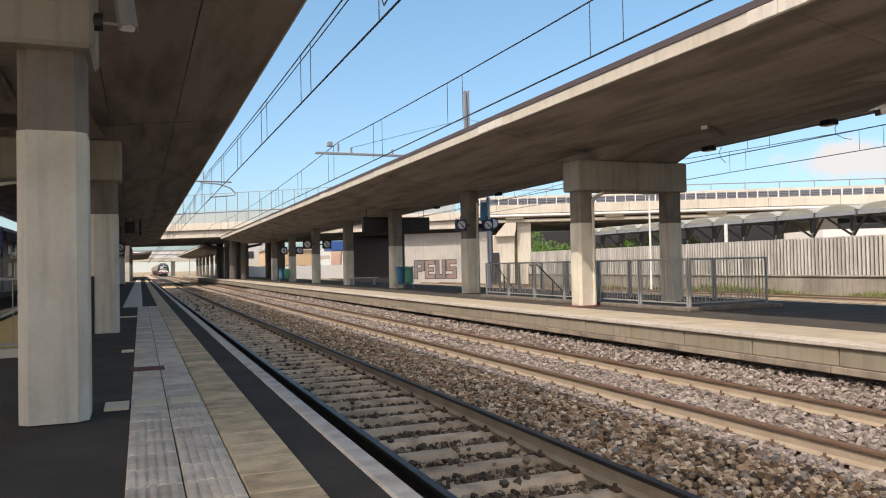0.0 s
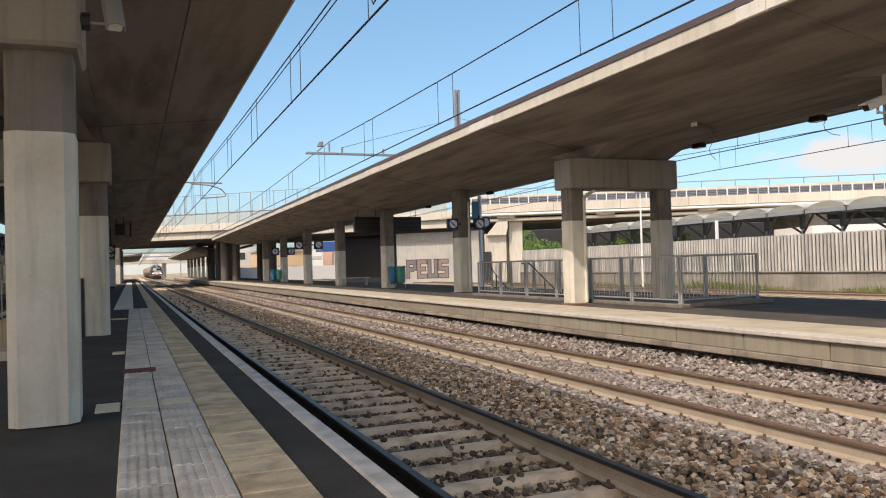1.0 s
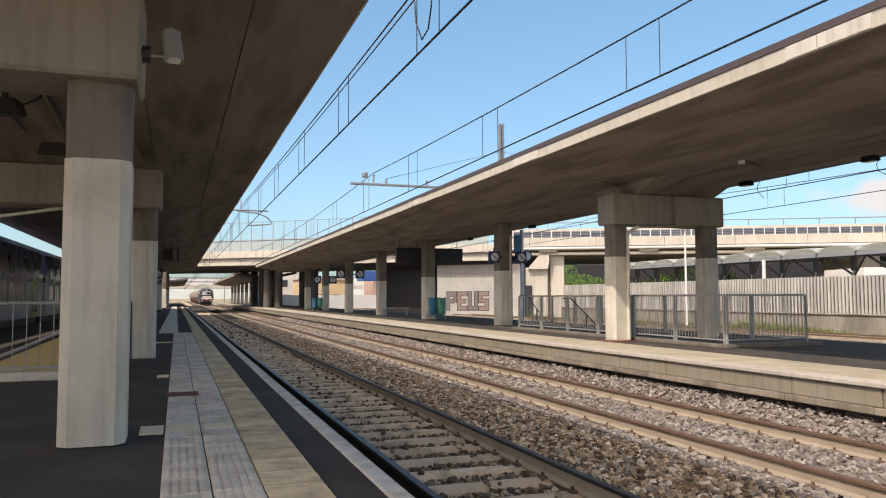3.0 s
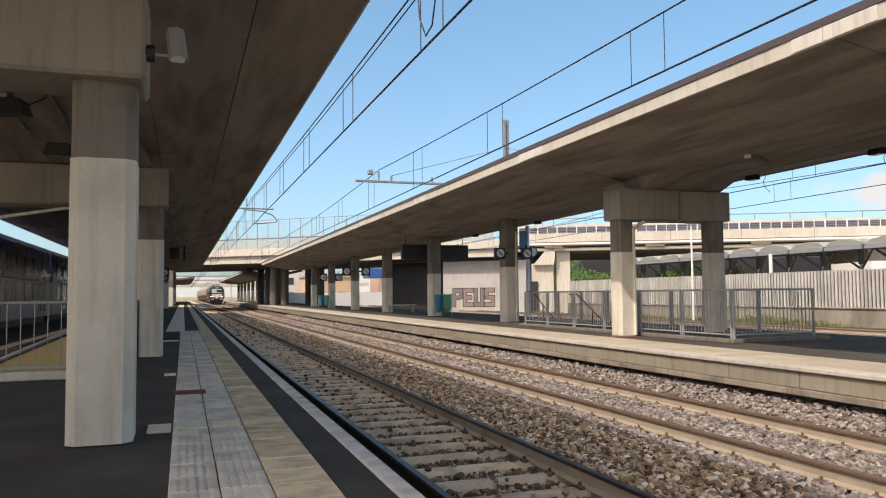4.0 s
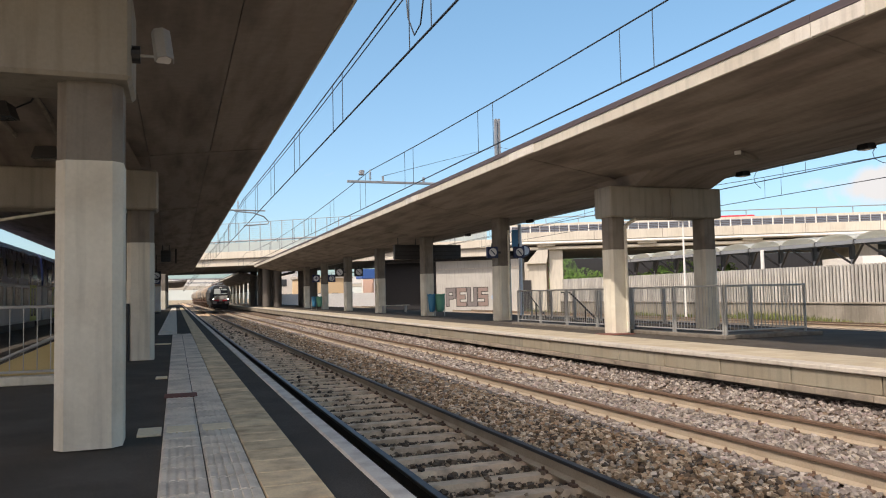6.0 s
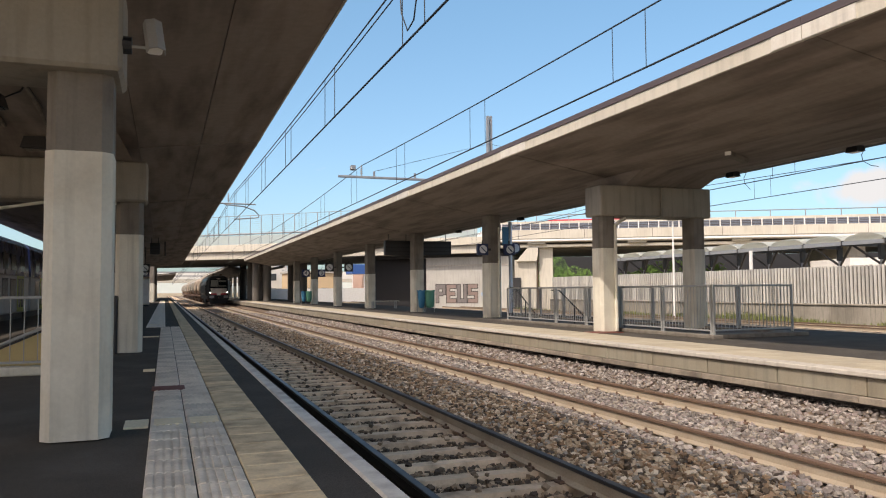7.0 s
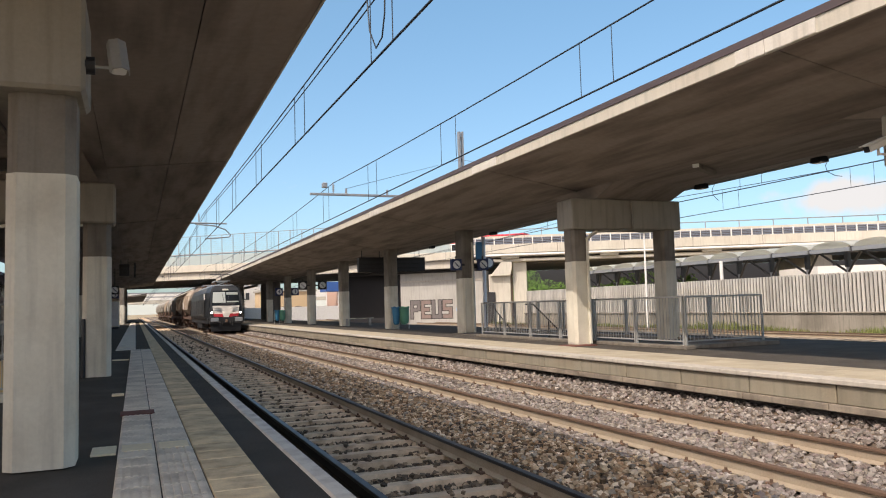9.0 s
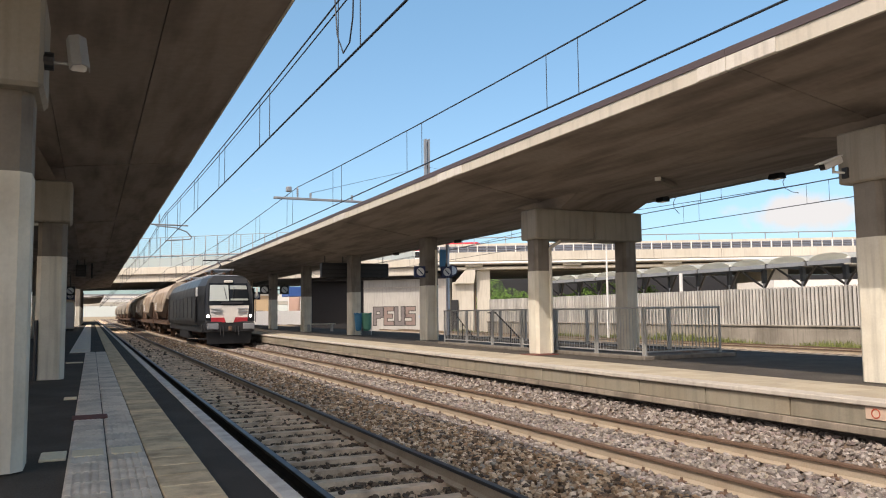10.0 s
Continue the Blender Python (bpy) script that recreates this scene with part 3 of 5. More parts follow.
def viaduct_road():
    v = thing("road_viaduct", "cream concrete road viaduct with a slatted metal guard rail", "viaduct", tuple(VK), TURN_B)
    L = 130
    part("deck", block(0, L, 0.5, 20, 5.5, 6.3), "grey_concrete", v)
    part("edge_beam", block(0, L, 0.0, 0.5, 5.86, 6.70, 0.02), "cream_concrete", v, "cream concrete edge beam streaked by rain")
    part("cornice", block(0, L, 0.05, 0.6, 5.72, 5.84), "grey_concrete", v)
    part("drain_pipe", rod(bmesh.new(), (0, -0.12, 5.66), (L, -0.12, 5.66), 0.11, 10), "white_paint", v, "", True)
    part("bearing_beam", block(0, L, 0.4, 1.2, 5.05, 5.34, 0.02), "cream_concrete", v)
    # dark girder colour holds the underside's shade
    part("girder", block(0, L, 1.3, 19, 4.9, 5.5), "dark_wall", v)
    part("median_wall", block(0, L, 9.5, 9.8, 6.3, 8.35), "cream_concrete", v)
    part("far_parapet", block(0, L, 19.7, 20, 6.3, 7.9), "cream_concrete", v)
    part("hand_rail", rod(bmesh.new(), (0, 9.6, 9.0), (L, 9.6, 9.0), 0.05, 6), "steel_grey", v)
    top = mesh_of("rail_post", block(-0.04, 0.04, 9.56, 9.64, 8.35, 9.0), "steel_grey")
    pieces("rail_post", top, v, [(x, 0, 0) for x in np.arange(1, L, 3.4)])
    post = mesh_of("guard_post", block(-0.05, 0.05, 0.05, 0.25, 6.70, 7.36), "white_paint")
    pieces("guard_post", post, v, [(x, 0, 0) for x in np.arange(1.42, 60, 1.82)])
    thin = mesh_of("guard_post", block(-0.02, 0.02, 0.06, 0.20, 6.70, 7.33), "white_paint")
    pieces("guard_post", thin, v, [(x, 0, 0) for x in np.arange(0.51, 60, 1.82)])
    for k in range(4):
        part("guard_slat", block(0, 60, 0.12, 0.16, 6.74 + k * 0.155, 6.83 + k * 0.155), "guard_slat", v)
    # added panel whose dark colour stands for shade between the slats
    part("gap_shade", block(0, 60, 0.20, 0.22, 6.72, 7.30), "flashing", v, "dark panel added behind the slats to darken their gaps")
    seat = mesh_of("bearing_block", block(-0.85, 0.85, 0.02, 0.45, 5.345, 5.60, 0.02), "cream_concrete")
    pieces("bearing_block", seat, v, [(x, 0, 0) for x in (4.7, 14.0, 23.3, 33.4, 43.2)])
    joint = mesh_of("beam_joint", block(-0.015, 0.015, -0.006, 0.02, 5.87, 6.69), "dark_wall")
    pieces("beam_joint", joint, v, [(x, 0, 0) for x in np.arange(3.0, 60, 6.2)])
    part("pier", block(2.55, 4.65, 0.7, 3.2, -0.9, 3.9, 0.04), "cream_concrete", v, "broad cream concrete pier")
    part("pier_cap", prism([(2.75, 3.75), (4.66, 3.75), (4.82, 4.45), (4.82, 5.04), (3.85, 5.04)], "y", 0.2, 6), "cream_concrete", v, "flared pier head")
    part("pier", block(4.90, 6.2, 0.9, 2.0, -0.9, 5.04, 0.04), "cream_concrete", v)
    part("down_pipe", rod(bmesh.new(), (4.77, 0.8, -0.9), (4.77, 0.8, 3.9), 0.05, 8), "rust", v, "rusty down pipe")
    for x in (34, 62):
        part("pier", block(x - 0.8, x + 0.8, 3, 15, -0.9, 4.9, 0.1), "grey_concrete", v)
    return v


bridge_ob, viaduct_ob = viaduct_crossing(), viaduct_road()

# wall under the bridge, with painted graffiti and a dark opening
M["abutment"] = material("abutment", (0.44, 0.435, 0.41), 0.9, vary=0.08, scale=0.5, grain=12, bump=0.25, stain=0.5, streak=0.35, second=(0.30, 0.29, 0.265), depth=0.02)
M["graffiti_dark"] = material("graffiti_dark", (0.055, 0.05, 0.05), 0.8, vary=0.2, scale=3, bump=0.05)
M["graffiti_orange"] = material("graffiti_orange", (0.25, 0.19, 0.17), 0.8, vary=0.2, scale=3, bump=0.05)
M["graffiti_grey"] = material("graffiti_grey", (0.17, 0.155, 0.155), 0.8, vary=0.2, scale=3, bump=0.05)
M["graffiti_blue"] = material("graffiti_blue", (0.32, 0.42, 0.55), 0.8, vary=0.2, scale=3, bump=0.05)
wall_w = tagged(new("wall_abutment"), "cream concrete wall under the bridge, with graffiti", "wall", kind="structure")
wall_w.matrix_basis = pose(*VA, 0, 0, TURN_A)
part("wall_panel", block(70.1, 79.0, 1.6, 2.6, -0.95, 4.30), "abutment", wall_w)
part("wall_ledge", block(70.1, 79.0, 1.52, 1.58, 3.45, 3.56), "grey_concrete", wall_w)
part("wall_top", block(64.4, 78.6, 1.7, 2.5, 4.32, 4.61), "dark_steel", wall_w)
part("recess", block(62.9, 72.0, 4.0, 4.3, -0.95, 4.60), "dark_steel", wall_w, "dark steel cladding")
for k in range(9):
    part("cladding_rib", block(63.0, 71.9, 3.95, 3.99, -0.5 + 0.55 * k, -0.46 + 0.55 * k), "dark_steel", wall_w)


def graffiti():
    """Four blocky painted letters: filled strokes edged with dark lines, on the wall at local x 71 to 76."""
    g = thing("graffiti", "blocky orange and grey graffiti letters on the cream wall", "graffiti", tuple(VA), TURN_A)
    strokes = {"P": [(0, 0, .22, 1), (.22, .78, .8, 1), (.58, .45, .8, .78), (.22, .4, .58, .58)], "E": [(0, 0, .25, 1), (.25, .8, .8, 1), (.25, .4, .7, .6), (.25, 0, .8, .2)],
               "U": [(0, 0, .25, 1), (.55, 0, .8, 1), (.25, 0, .55, .2)], "S": [(0, .8, .8, 1), (0, .45, .25, .8), (0, .42, .8, .6), (.55, .15, .8, .45), (0, 0, .8, .2)]}
    x = 71.15
    for k, (ch, mat) in enumerate(zip("PEUS", ("graffiti_grey", "graffiti_orange", "graffiti_grey", "graffiti_orange"))):
        bm, edge = bmesh.new(), bmesh.new()
        for a, b, c, d in strokes[ch]:
            a, c = x + a * 1.22, x + c * 1.22
            b, d = -0.18 + b * 1.78, -0.18 + d * 1.78
            box(edge, a - 0.07, c + 0.07, 1.594, 1.596, b - 0.07, d + 0.07)
            box(bm, a, c, 1.588, 1.592, b, d)
        part("letter_edge", edge, "graffiti_dark", g)
        part("letter", bm, mat, g)
        x += 1.12
    bm = bmesh.new()
    for i in range(16):
        u, w = random.uniform(75.8, 76.6), random.uniform(0.1, 1.2)
        box(bm, u, u + random.uniform(0.05, 0.25), 1.592, 1.596, w, w + random.uniform(0.04, 0.2))
    part("scribble", bm, "graffiti_blue", g)


graffiti()
door = thing("metal_door", "dark grey metal service door in the pier", "door", tuple(VK), TURN_B)
part("door_leaf", block(2.42, 3.15, 0.57, 0.69, -0.9, 2.2, 0.02), "dark_steel", door)


# ---- slatted wall beyond the sidings ----
M["wall_picket"] = material("wall_picket", (0.47, 0.465, 0.435), 0.9, vary=0.1, scale=1.2, grain=20, bump=0.2, stain=0.5, streak=0.5, second=(0.30, 0.29, 0.265), single=0.16)
M["old_wall"] = material("old_wall", (0.31, 0.285, 0.24), 0.9, vary=0.16, scale=0.7, grain=14, bump=0.4, stain=0.9, streak=0.7, second=(0.15, 0.135, 0.11), depth=0.02)
wall_s = solid("wall_boundary", block(29.45, 29.80, 4, 55.7, -0.95, 0.20), "old_wall", "weathered concrete boundary wall topped by upright slats", "wall", kind="structure")
# dark backing sheet imitates shade in the gaps between the slats
part("wall_back", block(29.72, 29.80, 4, 55.7, 0.20, 1.98), "dark_wall", wall_s)
part("wall_cap", block(29.38, 29.84, 4, 55.7, 0.19, 0.27, 0.02), "old_wall", wall_s)


def weeds(name, n, x0, x1, y0, y1, z, hi, label):
    v, f = [], []
    for i in range(n):
        x, y, a, h = random.uniform(x0, x1), random.uniform(y0, y1), random.uniform(0, 6.3), random.uniform(0.3, 1.0) * hi
        h *= 0.35 + 0.9 * max(0.0, noise.noise((x * 0.3, y * 0.22, 3.0)) + 0.35)
        dx, dy, w = math.cos(a), math.sin(a), random.uniform(0.015, 0.035)
        lean = random.uniform(0.05, 0.5) * h
        k = len(v)
        v += [(x - dy * w, y + dx * w, z), (x + dy * w, y - dx * w, z), (x + dx * lean, y + dy * lean, z + h), (x + dx * lean * .4 + dy * w, y + dy * lean * .4 - dx * w, z + h * .6)]
        f += [(k, k + 1, k + 3), (k, k + 3, k + 2)]
    me = bpy.data.meshes.new(name)
    me.from_pydata(v, [], f)
    me.materials.append(M["grass"])
    return tagged(new(name, me), label, "grass", kind="stuff")


weeds("weeds", 9000, 28.3, 29.4, 18, 60, -0.93, 0.75, "straggling green weeds along the foot of the wall")
weeds("weeds", 1500, 15.6, 15.9, 14, 60, -0.80, 0.30, "sparse weeds between the sidings")


# ---- bus station roofs behind the wall ----
def bus_roof():
    M["roof_shell"] = material("roof_shell", (0.66, 0.68, 0.64), 0.45, vary=0.06, scale=1.5, bump=0.05)
    b = thing("bus_shelter", "scalloped pale metal shelter roof of a bus station on steel trusses", "shelter", (38.0, 0, 0))
    for k in range(11):
        y0 = 28.0 + 2.85 * k
        bm = bmesh.new()
        n = 10
        prev = None
        for i in range(n + 1):
            a = math.pi * i / n
            y, z = y0 + 1.35 - 1.35 * math.cos(a), 3.66 + 0.42 * math.sin(a)
            ring = [bm.verts.new((x, y, z + dz)) for x, dz in ((-1.3, -0.02), (1.6, 0.1))]
            if prev:
                bm.faces.new((prev[0], prev[1], ring[1], ring[0]))
            prev = ring
        bmesh.ops.solidify(bm, geom=bm.faces, thickness=0.05)
        part("shell", bm, "roof_shell", b, "", True)
        part("gutter", block(-1.35, 1.6, y0 - 0.16, y0 - 0.02, 3.40, 3.70), "dark_steel", b)
        part("edge_beam", block(-1.42, -1.28, y0, y0 + 2.7, 3.43, 3.65), "steel_grey", b)
        for s in (-1, 1):
            part("strut", rod(bmesh.new(), (0, y0 + 1.35, 2.3), (-0.6, y0 + 1.35 + s * 1.4, 3.48), 0.07, 6), "dark_steel", b)
        part("post", rod(bmesh.new(), (0, y0 + 1.35, -0.9), (0, y0 + 1.35, 2.6), 0.1, 8), "steel_grey", b)
        part("bracket", block(-0.14, 0.14, y0 + 1.25, y0 + 1.45, 2.6, 3.43), "dark_steel", b)
    return b


bus_roof()
# pale building behind the shelters
solid("low_building", prism([(52, 47), (78, 35), (81, 42), (55, 54)], "z", -0.9, 3.4), "white_paint", "low white hall behind the bus shelters", "building")


# ---- plants under the viaduct ----
def tree(x, y, z, h, r, n, label):
    t = thing("tree", label, "tree", (x, y, z))
    bm = rod(bmesh.new(), (0, 0, 0), (0.05, 0, h * 0.55), 0.16, 8, 0.08)
    for i in range(5):
        a = i * 1.26
        rod(bm, (0.03, 0, h * (0.3 + 0.06 * i)), (math.cos(a) * r * 0.6, math.sin(a) * r * 0.6, h * (0.55 + 0.06 * i)), 0.06, 6, 0.02)
    part("trunk", bm, "bark", t)
    v, f = [], []
    clumps = [(random.uniform(-1, 1) * r * 0.8, random.uniform(-1, 1) * r * 0.8, h * random.uniform(0.3, 0.95), random.uniform(0.28, 0.55) * r) for i in range(18)]
    for i in range(n):
        cx, cy, cz, cr = random.choice(clumps)
        d = Vector((random.gauss(0, 1), random.gauss(0, 1), random.gauss(0, 1))).normalized() * cr * random.uniform(0.6, 1.0)
        p = Vector((cx, cy, cz)) + d
        u = Vector((random.gauss(0, 1), random.gauss(0, 1), random.gauss(0, 1))).normalized()
        w = u.orthogonal().normalized()
        s = random.uniform(0.07, 0.16)
        k = len(v)
        v += [p - u * s, p + w * s * 0.55, p + u * s, p - w * s * 0.55]
        f.append((k, k + 1, k + 2, k + 3))
    me = bpy.data.meshes.new("crown")
    me.from_pydata(v, [], f)
    me.materials.append(M["leaf"])
    c = new("crown", me)
    c.parent = t
    tagged(c, kind="stuff")
    return t


for x, y, h, r in ((48.0, 91, 6.4, 2.4), (51, 93.5, 5.2, 2.2), (54.5, 92.5, 4.6, 1.9), (57.6, 92, 4.6, 1.9), (61, 93, 4.2, 1.8), (66, 92, 4.2, 1.8), (42.6, 62.5, 4.5, 1.7), (45.6, 63, 4.3, 1.6), (51, 62, 4.3, 1.7)):
    tree(x, y, -0.9, h, r, 2600, "leafy green tree behind the wall under the viaduct")

# added backing wall, near-black in place of the shade under the viaduct
backing = thing("backing_wall", "near-black wall added behind the trees as shade under the viaduct", "wall", tuple(VK), TURN_B)
part("wall_panel", block(-3, 75, 36, 36.6, -0.95, 5.6), "dark_steel", backing)


# ---- overhead line ----
def sag(y0, z0, y1, z1, drop, n=14):
    return [(y0 + (y1 - y0) * i / n, z0 + (z1 - z0) * i / n - drop * 4 * (i / n) * (1 - i / n)) for i in range(n + 1)]


def catenary(x, contact, top, drop, supports, label, dr=0.013, twin=False, shift=0.0, pitch=5.85):
    c = thing("overhead_line", label, "overhead line")
    wire("contact_wire", [(x, y, contact) for y in supports], dr * 1.15, "", parent=c)
    for a, b in zip(supports[:-1], supports[1:]):
        pts = sag(a, top, b, top, drop)
        wire("messenger_wire", [(x, y, z) for y, z in pts], dr, "", parent=c)
        if twin:
            wire("messenger_wire", [(x + 0.07, y, z - 0.02) for y, z in pts], dr * 0.8, "", parent=c)
        first = math.ceil((a + 1 - shift) / pitch)
        for k in range(first, first + int((b - a) / pitch)):
            for o in (-0.43, 0.43):
                y = shift + pitch * k + o
                u = (y - a) / (b - a)
                if not 0.01 < u < 0.99:
                    continue
                z = top - drop * 4 * u * (1 - u)
                wire("dropper", [(x, y, contact), (x, y, z)], 0.007, "", parent=c)
    return c


catenary(2.76, 4.07, 5.30, 0.37, (-16, 34, 78, 125, 175, 240, 320), "twin overhead wires with droppers above the near track", twin=True, shift=8.53, pitch=4.90)
catenary(6.44, 4.20, 5.42, 0.42, (-24, 26, 76, 125, 175, 240, 320), "overhead wires with droppers above the far track", shift=9.57)
catenary(17.0, 4.3, 5.4, 0.45, (-20, 25, 75, 120), "overhead wires above the track behind the island platform")
catenary(21.6, 4.5, 5.6, 0.5, (-15, 32, 75, 120), "overhead wires above the siding")

wire("jumper_cable", [(2.76, 9.1, 5.0), (2.76, 9.0, 4.5), (2.76, 8.75, 4.2), (2.76, 8.5, 4.25), (2.76, 8.38, 4.5), (2.76, 8.33, 5.0)], 0.010, "looped jumper cable hanging from the overhead wire")


def insulator(parent, x, y, z0, z1):
    bm = rod(bmesh.new(), (x, y, z0), (x, y, z1), 0.018, 6)
    for i in range(4):
        z = z0 + (z1 - z0) * (0.2 + 0.17 * i)
        rod(bm, (x, y, z), (x, y, z + 0.03), 0.055, 10, 0.03)
    part("insulator", bm, "steel_grey", parent, "ribbed grey insulator")


g = thing("line_bracket", "steel cross arm with insulators carrying the overhead wires", "bracket")
part("cross_arm", block(5.62, 10.4, 25.95, 26.05, 4.98, 5.06, 0.01), "steel_grey", g)
insulator(g, 6.44, 26, 5.06, 5.45)
part("weight", block(6.05, 6.22, 25.9, 26.1, 5.25, 5.42, 0.02), "steel_grey", g)
for x in (6.9, 8.4):
    part("clamp", block(x - 0.03, x + 0.03, 25.96, 26.04, 5.06, 5.24), "steel_grey", g)
part("mast_stub", block(10.28, 10.42, 25.93, 26.07, 4.2, 5.06), "steel_grey", g)
g = thing("line_bracket", "curved steel registration arm holding the near overhead wire", "bracket")
wire("cross_arm", [(1.6, 34, 4.86), (3.7, 34, 4.84)], 0.035, "", "steel_grey", g)
wire("curved_arm", [(2.4, 34, 4.80), (3.2, 34, 4.74), (3.65, 34, 4.58), (3.85, 34, 4.36), (3.8, 34, 4.27), (3.3, 34, 4.22), (2.8, 34, 4.18)], 0.03, "", "steel_grey", g)
insulator(g, 2.55, 34, 4.9, 5.3)
part("hanger", block(1.55, 1.68, 33.94, 34.06, 4.2, 4.88), "steel_grey", g)
mast = thing("line_mast", "grey steel lattice mast of the overhead line", "mast", (15.75, 36.2, -0.9))
for dx in (-0.09, 0.09):
    part("chord", block(dx - 0.045, dx + 0.045, -0.10, 0.10, 0, 10.95), "steel_grey", mast)
bm = bmesh.new()
for k in range(18):
    rod(bm, (-0.09, 0, 0.4 + k * 0.58), (0.09, 0, 0.98 + k * 0.58), 0.02, 5)
part("lattice", bm, "steel_grey", mast)
wire("guy_wire", [(15.75, 36.2, 8.6), (6.9, 26, 5.24)], 0.009, "thin steel stay wire from the mast")
wire("guy_wire", [(15.75, 36.2, 8.6), (22, 30, 6.0)], 0.009, "thin steel stay wire from the mast")
for y in (185, 235, 290):
    p = thing("line_portal", "distant steel portal carrying the overhead wires", "portal", (0, y, -0.9), group="portals")
    for x in (-11, 16.5):
        part("post", block(x - 0.15, x + 0.15, -0.15, 0.15, 0, 8.2), "steel_grey", p)
    part("cross_beam", block(-11.2, 16.7, -0.2, 0.2, 7.6, 8.0), "steel_grey", p)


# ---- distance ----
def town():
    M["wall_pink"] = material("wall_pink", (0.52, 0.36, 0.30), 0.9, vary=0.06, scale=0.3, grain=4, bump=0.1)
    M["wall_white"] = material("wall_white", (0.68, 0.66, 0.62), 0.9, vary=0.05, scale=0.3, grain=4, bump=0.1)
    M["wall_ochre"] = material("wall_ochre", (0.58, 0.44, 0.28), 0.9, vary=0.06, scale=0.3, grain=4, bump=0.1)
    M["window"] = material("window", (0.05, 0.06, 0.07), 0.15, vary=0.1, scale=1, bump=0)
    for x, y, w, d, h, mat in ((44, 140, 16, 14, 6, "wall_pink"), (27, 146, 10, 9, 5.4, "wall_ochre"), (39, 128, 7, 8, 4.2, "wall_white"), (20, 158, 7, 9, 7.5, "wall_white"), (66, 175, 20, 14, 8, "wall_white"), (-50, 190, 9, 9, 24, "wall_white"), (-36, 175, 16, 12, 10, "wall_pink")):
        b = thing("town_house", "plain rendered town building with rows of windows beyond the station", "building", (x, y, -0.9))
        part("wall", block(-w / 2, w / 2, 0, d, 0, h), mat, b)
        part("roof", block(-w / 2 - 0.3, w / 2 + 0.3, -0.3, d + 0.3, h, h + 0.4), "grey_concrete", b)
        pane = mesh_of("window", block(-0.6, 0.6, -0.05, 0.05, 0, 1.4), "window")
        pieces("window", pane, b, [(-w / 2 + 1.6 + 2.6 * i, -0.02, 1.2 + 3 * j) for i in range(int((w - 1.5) / 2.6)) for j in range(int(h / 3))])
    solid("garden_wall", block(13, 60, 118, 118.4, -0.95, 1.5), "white_paint", "long white boundary wall beyond the bridge", "wall", kind="structure")


town()


def far_structures():
    M["canopy_blue"] = material("canopy_blue", (0.03, 0.10, 0.32), 0.5, vary=0.1, scale=1, bump=0.05)
    o = thing("far_overpass", "pale concrete overpass far down the line", "bridge", (0, 330, 0))
    part("deck", block(-90, 90, 0, 9, 5.0, 6.4, 0.05), "cream_concrete", o)
    part("barrier", block(-90, 90, -0.1, 0.15, 6.42, 9.3), "white_paint", o, "pale noise barrier")
    for x in (-11.5, 12.5, 34):
        part("pier", block(x - 0.8, x + 0.8, 3, 5, -0.95, 5.0, 0.05), "grey_concrete", o)
    k = thing("waiting_shelter", "pale grey glazed shelter on the platform beyond the bridge", "shelter", (-2.9, 112, 0))
    part("wall", block(-1.3, 1.3, 0, 26, 0.0, 2.7, 0.03), "sky_blue_paint", k)
    part("roof", block(-1.5, 1.5, -0.3, 26.3, 2.72, 2.9, 0.02), "grey_concrete", k)
    pane = mesh_of("pane", block(1.302, 1.33, 0, 1.6, 0.7, 2.3), "window")
    pieces("pane", pane, k, [(0, y, 0) for y in np.arange(0.8, 25, 2.4)])
    c = thing("platform_cabinet", "tall pale metal cabinet standing on the near platform", "cabinet", (-2.0, 64.2, 0))
    part("plinth", block(-0.85, 0.85, 0.03, 0.9, -0.012, 0.12), "dark_steel", c)
    body = part("body", block(-0.9, 0.9, 0, 0.95, 0.12, 2.15, 0.03), "painted_concrete", c)
    for x in (-0.45, 0.45):
        part("door", block(x - 0.42, x + 0.42, -0.02, -0.002, 0.2, 2.05, 0.005), "white_paint", body)
    b = thing("blue_canopy", "dark blue flat canopy on posts beyond the tracks", "canopy", (33.8, 139, -0.9))
    part("roof", block(-1.3, 1.3, 0, 5, 5.1, 6.9, 0.05), "canopy_blue", b)
    for x in (-1.1, 1.1):
        part("post", rod(bmesh.new(), (x, 0.3, 0), (x, 0.3, 5.1), 0.09, 8), "white_paint", b)


far_structures()
bm = bmesh.new()
n = 90
lo, hi = [], []
for i in range(n + 1):
    a = -1.2 + 2.6 * i / n
    h = 40 + 38 * noise.noise((a * 2.3, 1.0, 0)) + 16 * noise.noise((a * 9, 4, 0))
    lo.append(bm.verts.new((2300 * math.sin(a), 2300 * math.cos(a), -2)))
    hi.append(bm.verts.new((2340 * math.sin(a), 2340 * math.cos(a), max(12, h))))
for i in range(n):
    bm.faces.new((lo[i], lo[i + 1], hi[i + 1], hi[i]))
# ridge added as backdrop; its pale colour stands in for distant haze
M["haze_hill"] = material("haze_hill", (0.40, 0.44, 0.42), 1.0, vary=0.05, scale=0.01, grain=0.05, bump=0)
solid("backdrop_hills", bm, "haze_hill", "hills added on the horizon, haze put into their pale colour", "hills", kind="structure")


